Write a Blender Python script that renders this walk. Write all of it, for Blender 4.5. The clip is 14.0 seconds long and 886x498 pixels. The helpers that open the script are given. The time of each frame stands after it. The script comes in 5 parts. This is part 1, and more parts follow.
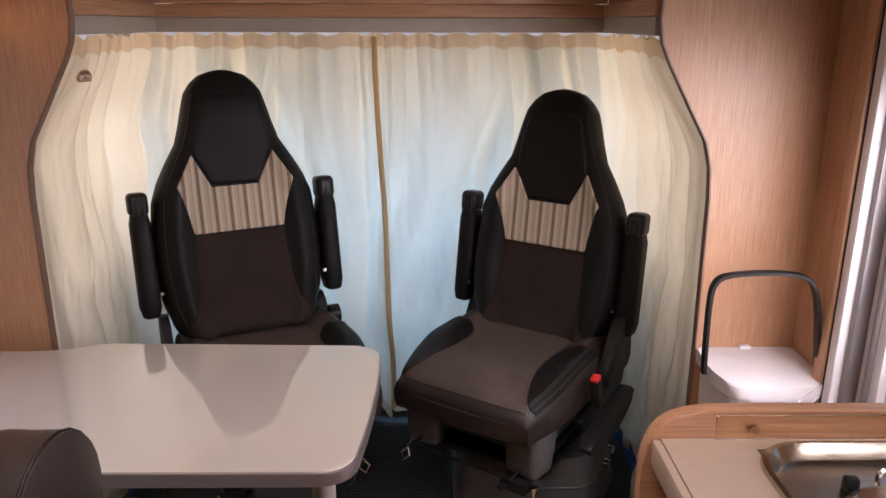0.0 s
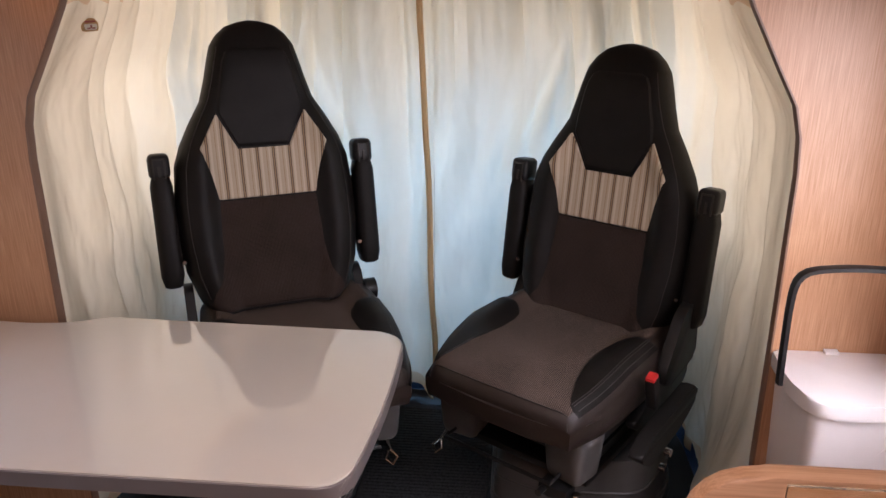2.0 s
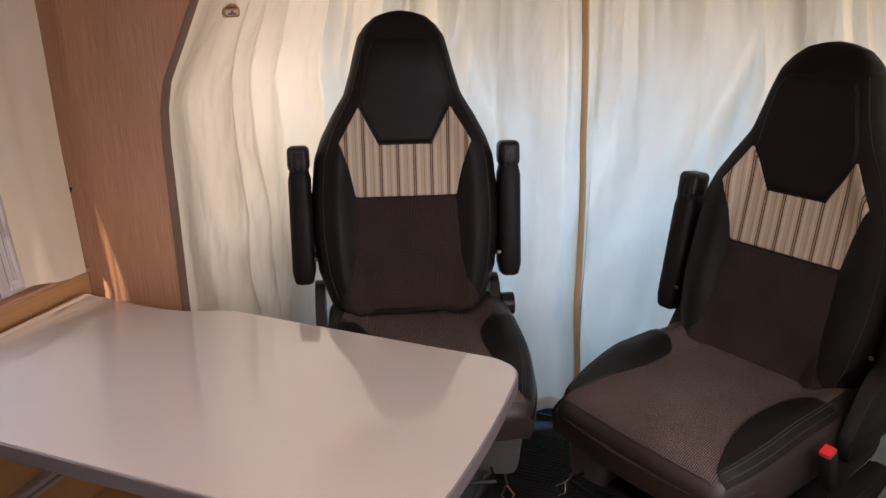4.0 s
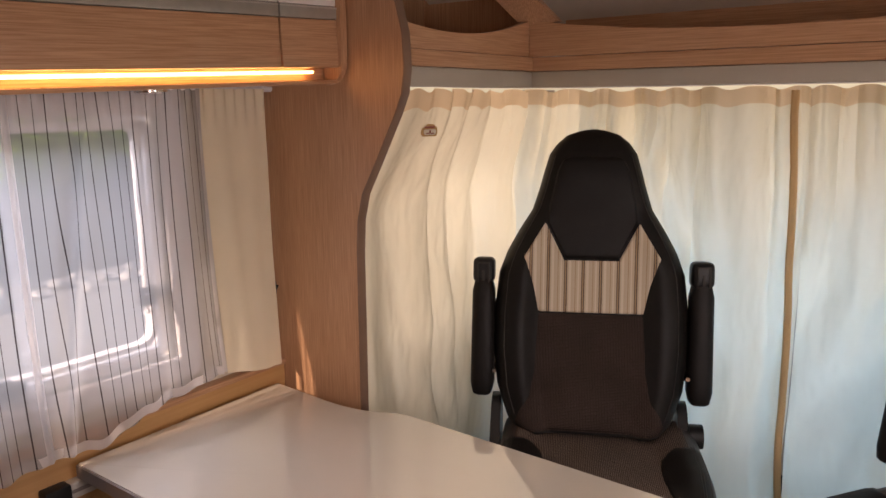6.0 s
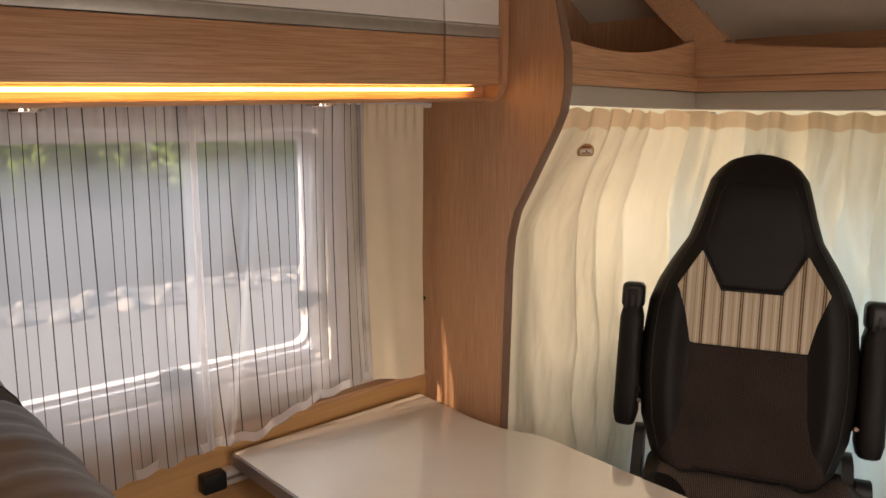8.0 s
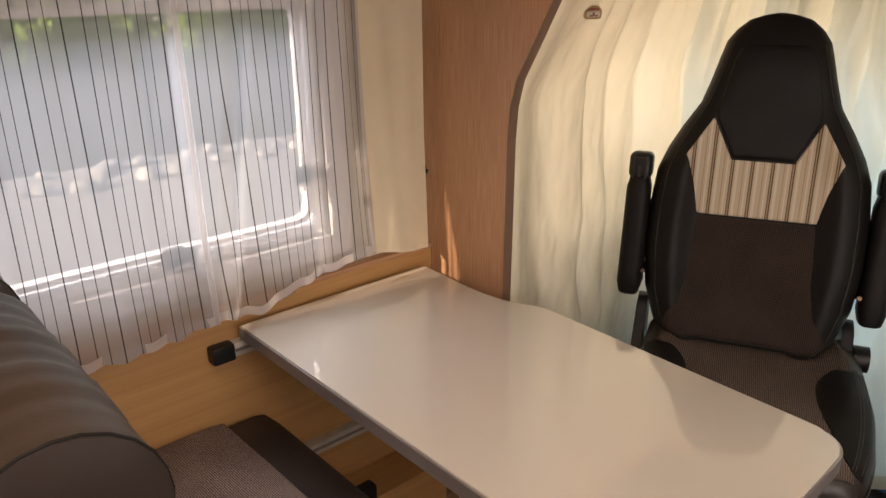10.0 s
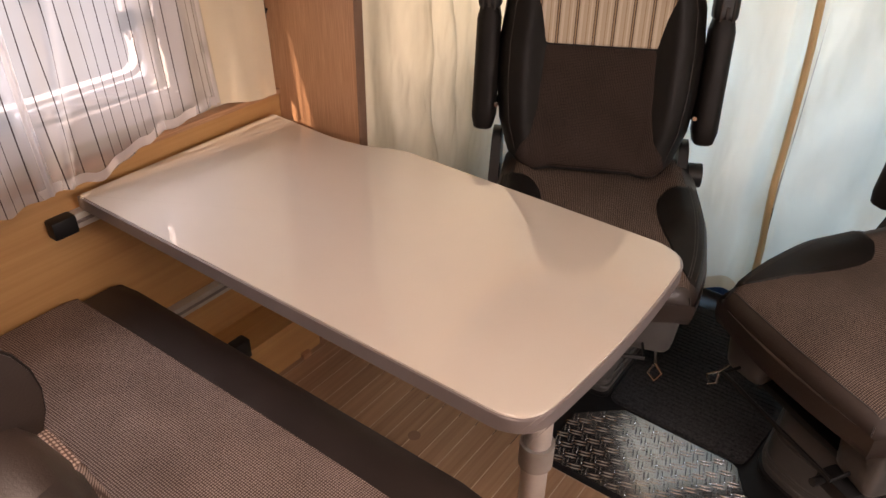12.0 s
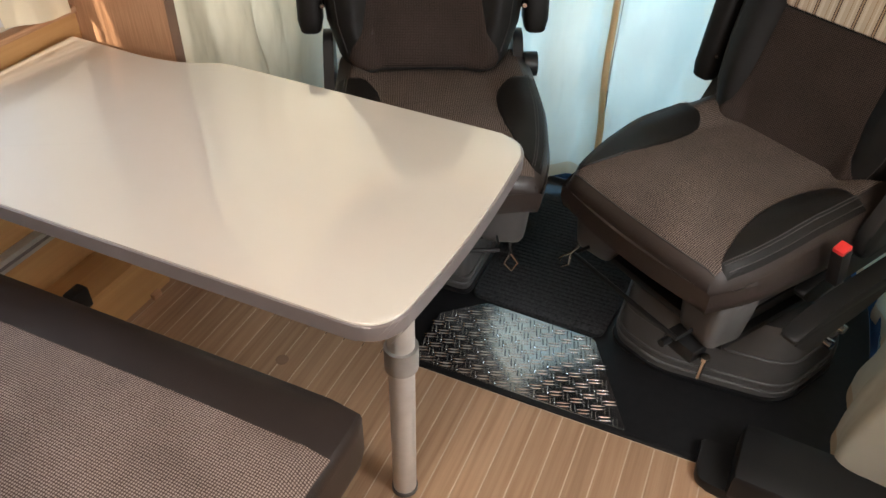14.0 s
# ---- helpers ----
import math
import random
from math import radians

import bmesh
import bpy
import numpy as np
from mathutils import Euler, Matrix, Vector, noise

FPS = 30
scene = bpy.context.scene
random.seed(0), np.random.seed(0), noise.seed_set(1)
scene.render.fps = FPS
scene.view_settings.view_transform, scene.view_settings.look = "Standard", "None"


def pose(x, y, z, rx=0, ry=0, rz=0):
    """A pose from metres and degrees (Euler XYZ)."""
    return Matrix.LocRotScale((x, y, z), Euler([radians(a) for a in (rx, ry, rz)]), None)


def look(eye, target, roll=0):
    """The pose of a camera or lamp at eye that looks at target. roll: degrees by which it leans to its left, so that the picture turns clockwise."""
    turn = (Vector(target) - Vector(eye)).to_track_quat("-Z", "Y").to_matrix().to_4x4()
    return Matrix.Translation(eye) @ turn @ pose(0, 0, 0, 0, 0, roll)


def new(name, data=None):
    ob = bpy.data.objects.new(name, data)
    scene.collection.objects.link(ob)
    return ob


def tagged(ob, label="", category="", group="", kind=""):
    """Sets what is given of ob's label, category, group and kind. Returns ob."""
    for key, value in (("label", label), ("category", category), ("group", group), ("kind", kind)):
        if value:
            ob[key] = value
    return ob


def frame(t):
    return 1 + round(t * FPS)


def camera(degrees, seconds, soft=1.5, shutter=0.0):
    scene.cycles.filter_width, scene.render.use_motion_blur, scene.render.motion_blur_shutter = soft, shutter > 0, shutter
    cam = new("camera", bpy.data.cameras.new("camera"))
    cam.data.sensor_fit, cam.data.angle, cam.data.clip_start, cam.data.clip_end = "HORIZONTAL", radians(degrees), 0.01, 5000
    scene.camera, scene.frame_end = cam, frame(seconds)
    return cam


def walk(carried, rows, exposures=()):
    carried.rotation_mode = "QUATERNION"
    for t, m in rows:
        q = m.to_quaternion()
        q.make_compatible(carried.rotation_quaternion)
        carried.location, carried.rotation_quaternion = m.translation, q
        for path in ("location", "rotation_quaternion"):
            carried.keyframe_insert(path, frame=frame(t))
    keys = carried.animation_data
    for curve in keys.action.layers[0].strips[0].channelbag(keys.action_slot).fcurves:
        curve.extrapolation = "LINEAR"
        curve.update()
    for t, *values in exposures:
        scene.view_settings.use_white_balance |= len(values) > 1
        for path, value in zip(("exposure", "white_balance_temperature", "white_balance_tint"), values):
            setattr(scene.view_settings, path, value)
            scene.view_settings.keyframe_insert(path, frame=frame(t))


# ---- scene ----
cam = camera(61.3, 14.0)
PATH = [
    (0, (0.366, 0.226, 1.524), (0.388, 2.14, 0.945), 0.1),
    (0.5, (0.386, 0.274, 1.516), (0.375, 2.183, 0.922), 0.2),
    (1, (0.435, 0.334, 1.506), (0.376, 2.237, 0.891), 0.1),
    (1.5, (0.466, 0.378, 1.498), (0.35, 2.269, 0.856), -0.0),
    (2, (0.462, 0.466, 1.489), (0.284, 2.339, 0.812), -0.1),
    (4.5, (0.555, 0.7, 1.445), (-0.231, 2.422, 0.802), -0.4),
    (5, (0.562, 0.704, 1.46), (-0.357, 2.389, 0.898), -0.4),
    (5.5, (0.569, 0.709, 1.468), (-0.466, 2.353, 0.993), -0.5),
    (6, (0.587, 0.725, 1.467), (-0.569, 2.309, 1.073), -0.6),
    (6.5, (0.576, 0.715, 1.476), (-0.67, 2.239, 1.125), -0.5),
    (7, (0.564, 0.715, 1.468), (-0.768, 2.174, 1.156), -0.2),
    (7.5, (0.562, 0.705, 1.466), (-0.848, 2.092, 1.167), -0.0),
    (10, (0.572, 0.768, 1.485), (-0.83, 2.01, 0.785), -0.4),
    (10.5, (0.555, 0.768, 1.503), (-0.738, 2.052, 0.681), 0.2),
    (11, (0.535, 0.766, 1.515), (-0.627, 2.096, 0.577), 0.8),
    (11.5, (0.541, 0.77, 1.501), (-0.535, 2.116, 0.486), 0.9),
    (12, (0.539, 0.778, 1.495), (-0.445, 2.137, 0.405), 0.7),
    (12.5, (0.549, 0.795, 1.482), (-0.346, 2.166, 0.334), 0.5),
    (13, (0.565, 0.803, 1.478), (-0.243, 2.187, 0.281), 0.4),
    (13.5, (0.562, 0.82, 1.466), (-0.139, 2.223, 0.224), 0.7),
    (14, (0.557, 0.82, 1.46), (-0.048, 2.241, 0.19), 1.2),
]
walk(cam, [(t, look(eye, target, roll)) for t, eye, target, roll in PATH],
     [(0.0, 0.06, 6800, 29.0), (2.0, 0.09, 6800, 29.0), (5.0, 0.04, 7300, 32.0), (7.5, -0.05, 8500, 22.0), (10.0, 0.12, 8300, 21.0), (11.0, 0.19, 8200, 27.0), (12.0, 0.32, 8500, 31.0), (12.6, 0.46, 7700, 18.0), (14.0, 0.76, 7000, 11.0)])


# ---- light ----
SUN_EL, SUN_AZ = 30.0, 189.0      # azimuth from +y clockwise: the sun stands behind and to the window side
world = bpy.data.worlds.new("sky")
scene.world = world
world.use_nodes = True
wn = world.node_tree.nodes
sky = wn.new("ShaderNodeTexSky")
sky.sky_type, sky.sun_disc = "NISHITA", False
sky.sun_elevation, sky.sun_rotation = radians(SUN_EL), radians(SUN_AZ)
wn["Background"].inputs["Strength"].default_value = 0.15
world.node_tree.links.new(sky.outputs["Color"], wn["Background"].inputs["Color"])


def sun_lamp():
    data = bpy.data.lights.new("sun", "SUN")
    data.energy, data.angle, data.color = 4.6, radians(0.6), (1.0, 0.93, 0.82)
    ob = new("sun", data)
    e, a = radians(SUN_EL), radians(SUN_AZ)
    way = Vector((math.sin(a) * math.cos(e), math.cos(a) * math.cos(e), math.sin(e)))
    ob.matrix_world = look(way * 20, (0, 0, 0))


def area_lamp(name, eye, target, sx, sy, watts, color, spread=180):
    data = bpy.data.lights.new(name, "AREA")
    data.shape, data.size, data.size_y, data.energy, data.color = "RECTANGLE", sx, sy, watts, color
    data.spread = radians(spread)
    ob = new(name, data)
    ob.matrix_world = look(eye, target)
    return ob


sun_lamp()
area_lamp("windscreen_daylight", (0.2, 3.74, 1.02), (0.2, 2.8, 0.42), 2.2, 0.4, 14.5, (0.24, 0.61, 1.0), 140)
area_lamp("windscreen_upper_daylight", (0.2, 3.70, 1.42), (0.2, 2.8, 1.36), 1.7, 0.25, 3.8, (1.0, 0.88, 0.60), 150)
area_lamp("driver_window_daylight", (-1.50, 3.02, 1.28), (-0.30, 2.50, 1.08), 1.0, 0.8, 10.0, (1.0, 0.92, 0.74), 150)
area_lamp("passenger_window_daylight", (1.90, 3.02, 1.28), (0.70, 2.50, 1.08), 1.0, 0.8, 10.0, (1.0, 0.92, 0.74), 150)
# Added fill from above; the rooflight is assumed and out of view.
area_lamp("unseen_roof_fill", (0.25, 0.80, 2.03), (0.30, 1.0, 0.0), 0.6, 0.6, 5.8, (1.0, 0.91, 0.86), 122)
# Added fill from the kitchen side; no window is known there.
area_lamp("unseen_kitchen_fill", (1.31, 0.05, 1.40), (-0.3, 1.3, 0.7), 0.8, 0.4, 4.2, (0.96, 0.95, 0.97), 120)
area_lamp("entrance_daylight", (1.42, 1.36, 0.95), (0.45, 2.05, 0.25), 0.40, 1.1, 12, (0.90, 0.95, 1.0), 145)
area_lamp("side_window_daylight", (-1.75, 1.25, 2.15), (0.3, 1.35, 0.75), 1.3, 0.9, 16, (0.62, 0.79, 1.0), 150)


# ---- materials ----
def material(name):
    m = bpy.data.materials.new(name)
    m.use_nodes = True
    return m, m.node_tree.nodes, m.node_tree.links, m.node_tree.nodes["Principled BSDF"]


def ramp(nodes, stops):
    r = nodes.new("ShaderNodeValToRGB")
    els = r.color_ramp.elements
    while len(els) < len(stops):
        els.new(0.5)
    for el, (p, c) in zip(els, stops):
        el.position, el.color = p, (*c, 1)
    return r


def coords(nodes, links, scale=(1, 1, 1), rot=(0, 0, 0)):
    tc = nodes.new("ShaderNodeTexCoord")
    mp = nodes.new("ShaderNodeMapping")
    mp.inputs["Scale"].default_value = scale
    mp.inputs["Rotation"].default_value = [radians(a) for a in rot]
    links.new(tc.outputs["Object"], mp.inputs["Vector"])
    return mp.outputs["Vector"]


def noise_tex(nodes, links, vec, scale, detail=4, rough=0.55):
    n = nodes.new("ShaderNodeTexNoise")
    n.inputs["Scale"].default_value, n.inputs["Detail"].default_value, n.inputs["Roughness"].default_value = scale, detail, rough
    links.new(vec, n.inputs["Vector"])
    return n.outputs["Fac"]


def bump(nodes, links, height, bsdf, strength=0.2, dist=0.002):
    b = nodes.new("ShaderNodeBump")
    b.inputs["Strength"].default_value, b.inputs["Distance"].default_value = strength, dist
    links.new(height, b.inputs["Height"])
    links.new(b.outputs["Normal"], bsdf.inputs["Normal"])


def mixed(nodes, links, fac, a, b):
    """Colour a to b by fac; each a colour or a socket."""
    m = nodes.new("ShaderNodeMix")
    m.data_type = "RGBA"
    for val, sock in ((fac, m.inputs[0]), (a, m.inputs[6]), (b, m.inputs[7])):
        if isinstance(val, tuple):
            sock.default_value = (*val, 1)
        elif isinstance(val, float):
            sock.default_value = val
        else:
            links.new(val, sock)
    return m.outputs[2]


def plain(name, color, rough=0.5, metal=0.0, var=0.12, scale=9.0, grain=0.0, coat=0.0, spec=0.5):
    m, n, l, b = material(name)
    v = coords(n, l)
    f = noise_tex(n, l, v, scale, 5)
    lo, hi = tuple(c * (1 - var) for c in color), tuple(min(1, c * (1 + var)) for c in color)
    r = ramp(n, [(0.3, lo), (0.7, hi)])
    l.new(f, r.inputs["Fac"])
    l.new(r.outputs["Color"], b.inputs["Base Color"])
    b.inputs["Roughness"].default_value, b.inputs["Metallic"].default_value = rough, metal
    b.inputs["Coat Weight"].default_value, b.inputs["Specular IOR Level"].default_value = coat, spec
    if grain:
        bump(n, l, noise_tex(n, l, v, 420, 3), b, grain, 0.001)
    return m


def wood(name, dark, light, along="z", rough=0.38, streak=95.0, contrast=1.0):
    m, n, l, b = material(name)
    run = streak / 44
    s = {"z": (streak, streak, run), "y": (streak, run, streak), "x": (run, streak, streak)}[along]
    v = coords(n, l, s)
    w = coords(n, l, tuple(3 if c > 20 else 0.7 for c in s))
    fine = noise_tex(n, l, v, 1.0, 6, 0.62)
    broad = noise_tex(n, l, w, 1.4, 3)
    r = ramp(n, [(0.5 - 0.2 / contrast, dark), (0.5 + 0.2 / contrast, light)])
    l.new(fine, r.inputs["Fac"])
    r2 = ramp(n, [(0.3, (0.84, 0.82, 0.8)), (0.7, (1.0, 1.0, 1.0))])
    l.new(broad, r2.inputs["Fac"])
    mul = n.new("ShaderNodeMix")
    mul.data_type, mul.blend_type = "RGBA", "MULTIPLY"
    mul.inputs[0].default_value = 1.0
    l.new(r.outputs["Color"], mul.inputs[6])
    l.new(r2.outputs["Color"], mul.inputs[7])
    l.new(mul.outputs[2], b.inputs["Base Color"])
    b.inputs["Roughness"].default_value = rough
    bump(n, l, fine, b, 0.12, 0.001)
    return m


WOOD_D, WOOD_L = (0.44, 0.222, 0.112), (0.59, 0.335, 0.195)
wood_v = wood("wood_laminate_upright", WOOD_D, WOOD_L, "z", streak=380, contrast=1.7)
wood_x = wood("wood_laminate_cross", WOOD_D, WOOD_L, "x", streak=300, contrast=1.7)
wood_y = wood("wood_laminate_long", WOOD_D, WOOD_L, "y", streak=330, contrast=2.0)
wood_pale = wood("pale_wood_board", (0.52, 0.27, 0.10), (0.62, 0.35, 0.145), "y", 0.45, 60)
edge_brown = plain("brown_edging", (0.20, 0.115, 0.075), 0.45)
table_white = plain("white_gloss_laminate", (0.60, 0.555, 0.48), 0.03, var=0.03, scale=3, coat=1.0, spec=1.0)
worktop_beige = plain("beige_worktop_laminate", (0.46, 0.37, 0.29), 0.3, var=0.04, scale=40)
edge_grey = plain("grey_metallic_edging", (0.24, 0.21, 0.205), 0.34, 0.45, 0.06)
silver_dull = plain("brushed_trim_metal", (0.42, 0.40, 0.36), 0.38, 0.6, 0.08, 30)
silver = plain("satin_aluminium", (0.56, 0.53, 0.49), 0.36, 0.4, 0.06, 30)
chrome = plain("polished_steel", (0.72, 0.70, 0.67), 0.16, 1.0, 0.08, 20)
sink_steel = plain("brushed_sink_steel", (0.50, 0.45, 0.36), 0.24, 1.0, 0.1, 30)
leather = plain("black_leatherette", (0.0095, 0.0080, 0.0074), 0.52, var=0.2, scale=14, grain=0.35, spec=0.2)
leather_brown = plain("dark_brown_leatherette", (0.027, 0.019, 0.016), 0.43, var=0.15, scale=10, grain=0.35, spec=0.4)
black_plastic = plain("black_plastic", (0.009, 0.009, 0.0095), 0.45, var=0.15, scale=30, grain=0.15, spec=0.35)
grey_plastic = plain("dark_grey_plastic", (0.078, 0.074, 0.072), 0.5, var=0.1, scale=20, grain=0.3)
red_plastic = plain("red_plastic", (0.62, 0.03, 0.03), 0.35)
white_plastic = plain("white_plastic", (0.74, 0.70, 0.69), 0.4, var=0.03)
carpet = plain("black_carpet", (0.026, 0.027, 0.030), 0.95, var=0.75, scale=150, grain=0.9)
rubber = plain("black_rubber", (0.009, 0.009, 0.010), 0.5, var=0.2, scale=40, spec=0.3)
white_lining = plain("pale_ceiling_lining", (0.60, 0.53, 0.43), 0.75, var=0.03, grain=0.2)
grey_lining = plain("grey_beam_lining", (0.40, 0.35, 0.285), 0.6, var=0.04)
white_gloss = plain("white_gloss_front", (0.74, 0.70, 0.66), 0.12, var=0.02)
badge_pale = plain("pale_enamel", (0.62, 0.55, 0.45), 0.35, var=0.05)
blue_carpet = plain("blue_cloth", (0.03, 0.10, 0.26), 0.8, var=0.2, scale=60)
brass = plain("old_brass", (0.45, 0.28, 0.14), 0.35, 0.9, 0.2, 60)
badge_red = plain("worn_red_enamel", (0.25, 0.05, 0.03), 0.4)
collar_metal = plain("dull_grey_collar", (0.36, 0.34, 0.31), 0.45, 0.4, 0.08, 30)
thread = plain("grey_thread", (0.034, 0.030, 0.028), 0.8)


def weave(name, dark, light, pitch):
    """Dotted upholstery: rows of small light dots on dark cloth."""
    m, n, l, b = material(name)
    tc, sep, sub, comb = n.new("ShaderNodeTexCoord"), n.new("ShaderNodeSeparateXYZ"), n.new("ShaderNodeMath"), n.new("ShaderNodeCombineXYZ")
    l.new(tc.outputs["Object"], sep.inputs["Vector"])
    sub.operation = "SUBTRACT"
    l.new(sep.outputs["Y"], sub.inputs[0])
    l.new(sep.outputs["Z"], sub.inputs[1])
    l.new(sep.outputs["X"], comb.inputs["X"])
    l.new(sub.outputs[0], comb.inputs["Y"])
    mp = n.new("ShaderNodeMapping")
    mp.inputs["Scale"].default_value = (1 / pitch, 1 / pitch, 1)
    l.new(comb.outputs[0], mp.inputs["Vector"])
    v = mp.outputs["Vector"]
    vor = n.new("ShaderNodeTexVoronoi")
    vor.voronoi_dimensions = "2D"
    vor.inputs["Randomness"].default_value = 0.12
    vor.inputs["Scale"].default_value = 1.0
    l.new(v, vor.inputs["Vector"])
    r = ramp(n, [(0.22, light), (0.46, dark)])
    l.new(vor.outputs["Distance"], r.inputs["Fac"])
    big = ramp(n, [(0.3, (0.8, 0.8, 0.8)), (0.7, (1.1, 1.1, 1.1))])
    l.new(noise_tex(n, l, coords(n, l), 9, 4), big.inputs["Fac"])
    mul = n.new("ShaderNodeMix")
    mul.data_type, mul.blend_type = "RGBA", "MULTIPLY"
    mul.inputs[0].default_value = 1.0
    l.new(r.outputs["Color"], mul.inputs[6])
    l.new(big.outputs["Color"], mul.inputs[7])
    l.new(mul.outputs[2], b.inputs["Base Color"])
    b.inputs["Roughness"].default_value, b.inputs["Specular IOR Level"].default_value = 0.95, 0.15
    bump(n, l, vor.outputs["Distance"], b, 0.5, 0.002)
    return m


# Backrest cloth: colour lowered to stand for less light on the backs.
weave_back_shaded = weave("brown_dotted_cloth_shaded", (0.020, 0.013, 0.011), (0.072, 0.051, 0.043), 0.0042)
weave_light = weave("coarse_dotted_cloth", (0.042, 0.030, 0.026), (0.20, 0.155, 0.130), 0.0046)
weave_bench = weave("bench_dotted_cloth", (0.085, 0.056, 0.047), (0.34, 0.265, 0.225), 0.0047)


def stripe_cloth():
    """Beige cloth with brown and ochre stripes that run up the backrest."""
    m, n, l, b = material("beige_striped_cloth")
    tc = n.new("ShaderNodeTexCoord")
    sep = n.new("ShaderNodeSeparateXYZ")
    l.new(tc.outputs["Object"], sep.inputs["Vector"])
    ma = n.new("ShaderNodeMath")
    ma.operation = "MULTIPLY"
    ma.inputs[1].default_value = 1 / 0.0475
    l.new(sep.outputs["X"], ma.inputs[0])
    fr = n.new("ShaderNodeMath")
    fr.operation = "FRACT"
    l.new(ma.outputs[0], fr.inputs[0])
    base, dk, oc, wh = (0.50, 0.41, 0.30), (0.10, 0.065, 0.045), (0.36, 0.24, 0.14), (0.60, 0.52, 0.41)
    stops = [(0.0, base), (0.14, wh), (0.28, base), (0.37, dk), (0.43, oc), (0.50, dk), (0.55, base), (0.68, wh), (0.76, base), (0.88, oc), (0.92, base)]
    r = ramp(n, stops)
    r.color_ramp.interpolation = "CONSTANT"
    l.new(fr.outputs[0], r.inputs["Fac"])
    l.new(r.outputs["Color"], b.inputs["Base Color"])
    b.inputs["Roughness"].default_value = 0.9
    bump(n, l, noise_tex(n, l, coords(n, l), 600, 2), b, 0.4, 0.001)
    return m


striped = stripe_cloth()


def drape(name, color, through_share, stripes=False, open_share=0.0, crease=0.0):
    """Cloth that lets light through; with thin dark woven lines along y if asked, and partly see-through if open."""
    m, n, l, b = material(name)
    n.remove(b)
    out = n["Material Output"]
    v = coords(n, l)
    r = ramp(n, [(0.3, tuple(c * 0.93 for c in color)), (0.7, color)])
    l.new(noise_tex(n, l, v, 5, 4), r.inputs["Fac"])
    col = r.outputs["Color"]
    line = None
    if stripes:
        uv = n.new("ShaderNodeUVMap")
        sep = n.new("ShaderNodeSeparateXYZ")
        l.new(uv.outputs["UV"], sep.inputs["Vector"])
        fr = n.new("ShaderNodeMath")
        fr.operation = "FRACT"
        l.new(sep.outputs["X"], fr.inputs[0])
        lt = n.new("ShaderNodeMath")
        lt.operation = "LESS_THAN"
        lt.inputs[1].default_value = 0.075
        l.new(fr.outputs[0], lt.inputs[0])
        line = lt.outputs[0]
        col = mixed(n, l, line, col, (0.05, 0.045, 0.05))
    d, t, mx = n.new("ShaderNodeBsdfDiffuse"), n.new("ShaderNodeBsdfTranslucent"), n.new("ShaderNodeMixShader")
    l.new(col, d.inputs["Color"])
    l.new(col, t.inputs["Color"])
    mx.inputs[0].default_value = through_share
    l.new(d.outputs[0], mx.inputs[1])
    l.new(t.outputs[0], mx.inputs[2])
    bp = n.new("ShaderNodeBump")
    bp.inputs["Strength"].default_value, bp.inputs["Distance"].default_value = 0.15, 0.001
    l.new(noise_tex(n, l, v, 500, 2), bp.inputs["Height"])
    l.new(bp.outputs["Normal"], d.inputs["Normal"])
    if crease:
        b2 = n.new("ShaderNodeBump")
        b2.inputs["Strength"].default_value, b2.inputs["Distance"].default_value = crease, 0.045
        l.new(noise_tex(n, l, coords(n, l, (6.5, 6.5, 2.4), (0, 12, 0)), 1.0, 3, 0.5), b2.inputs["Height"])
        l.new(bp.outputs["Normal"], b2.inputs["Normal"])
        l.new(b2.outputs["Normal"], d.inputs["Normal"])
        l.new(b2.outputs["Normal"], t.inputs["Normal"])
    last = mx.outputs[0]
    if open_share:
        tr, m2 = n.new("ShaderNodeBsdfTransparent"), n.new("ShaderNodeMixShader")
        tr.inputs["Color"].default_value = (0.98, 0.97, 0.97, 1)
        share = n.new("ShaderNodeMath")
        share.operation = "MULTIPLY_ADD"
        share.inputs[1].default_value, share.inputs[2].default_value = -open_share * 0.9, open_share
        if line is not None:
            l.new(line, share.inputs[0])
        else:
            share.inputs[0].default_value = 0
        l.new(share.outputs[0], m2.inputs[0])
        l.new(last, m2.inputs[1])
        l.new(tr.outputs[0], m2.inputs[2])
        last = m2.outputs[0]
    l.new(last, out.inputs["Surface"])
    return m


cab_cloth = drape("cream_blackout_curtain", (0.76, 0.72, 0.60), 0.62, crease=0.75)
cab_band = drape("tan_curtain_heading", (0.70, 0.55, 0.38), 0.42)
seam_tape = drape("tan_seam_tape", (0.60, 0.40, 0.22), 0.35)
sheer_cloth = drape("striped_sheer_curtain", (0.82, 0.85, 0.90), 0.6, True, 0.64)
sheer_edge = drape("white_sheer_edge", (0.80, 0.78, 0.79), 0.6, False, 0.2)
side_cloth = drape("cream_side_curtain", (0.86, 0.75, 0.56), 0.25)


def glass_mat():
    m, n, l, b = material("window_glass")
    b.inputs["Base Color"].default_value = (0.93, 0.96, 0.97, 1)
    b.inputs["Transmission Weight"].default_value, b.inputs["Roughness"].default_value, b.inputs["IOR"].default_value = 1.0, 0.01, 1.02
    return m


glass = glass_mat()


def led_mat():
    m, n, l, b = material("warm_led_strip")
    b.inputs["Base Color"].default_value = (1, 0.9, 0.7, 1)
    b.inputs["Emission Color"].default_value = (1.0, 0.64, 0.24, 1)
    b.inputs["Emission Strength"].default_value = 7.5
    return m


led = led_mat()


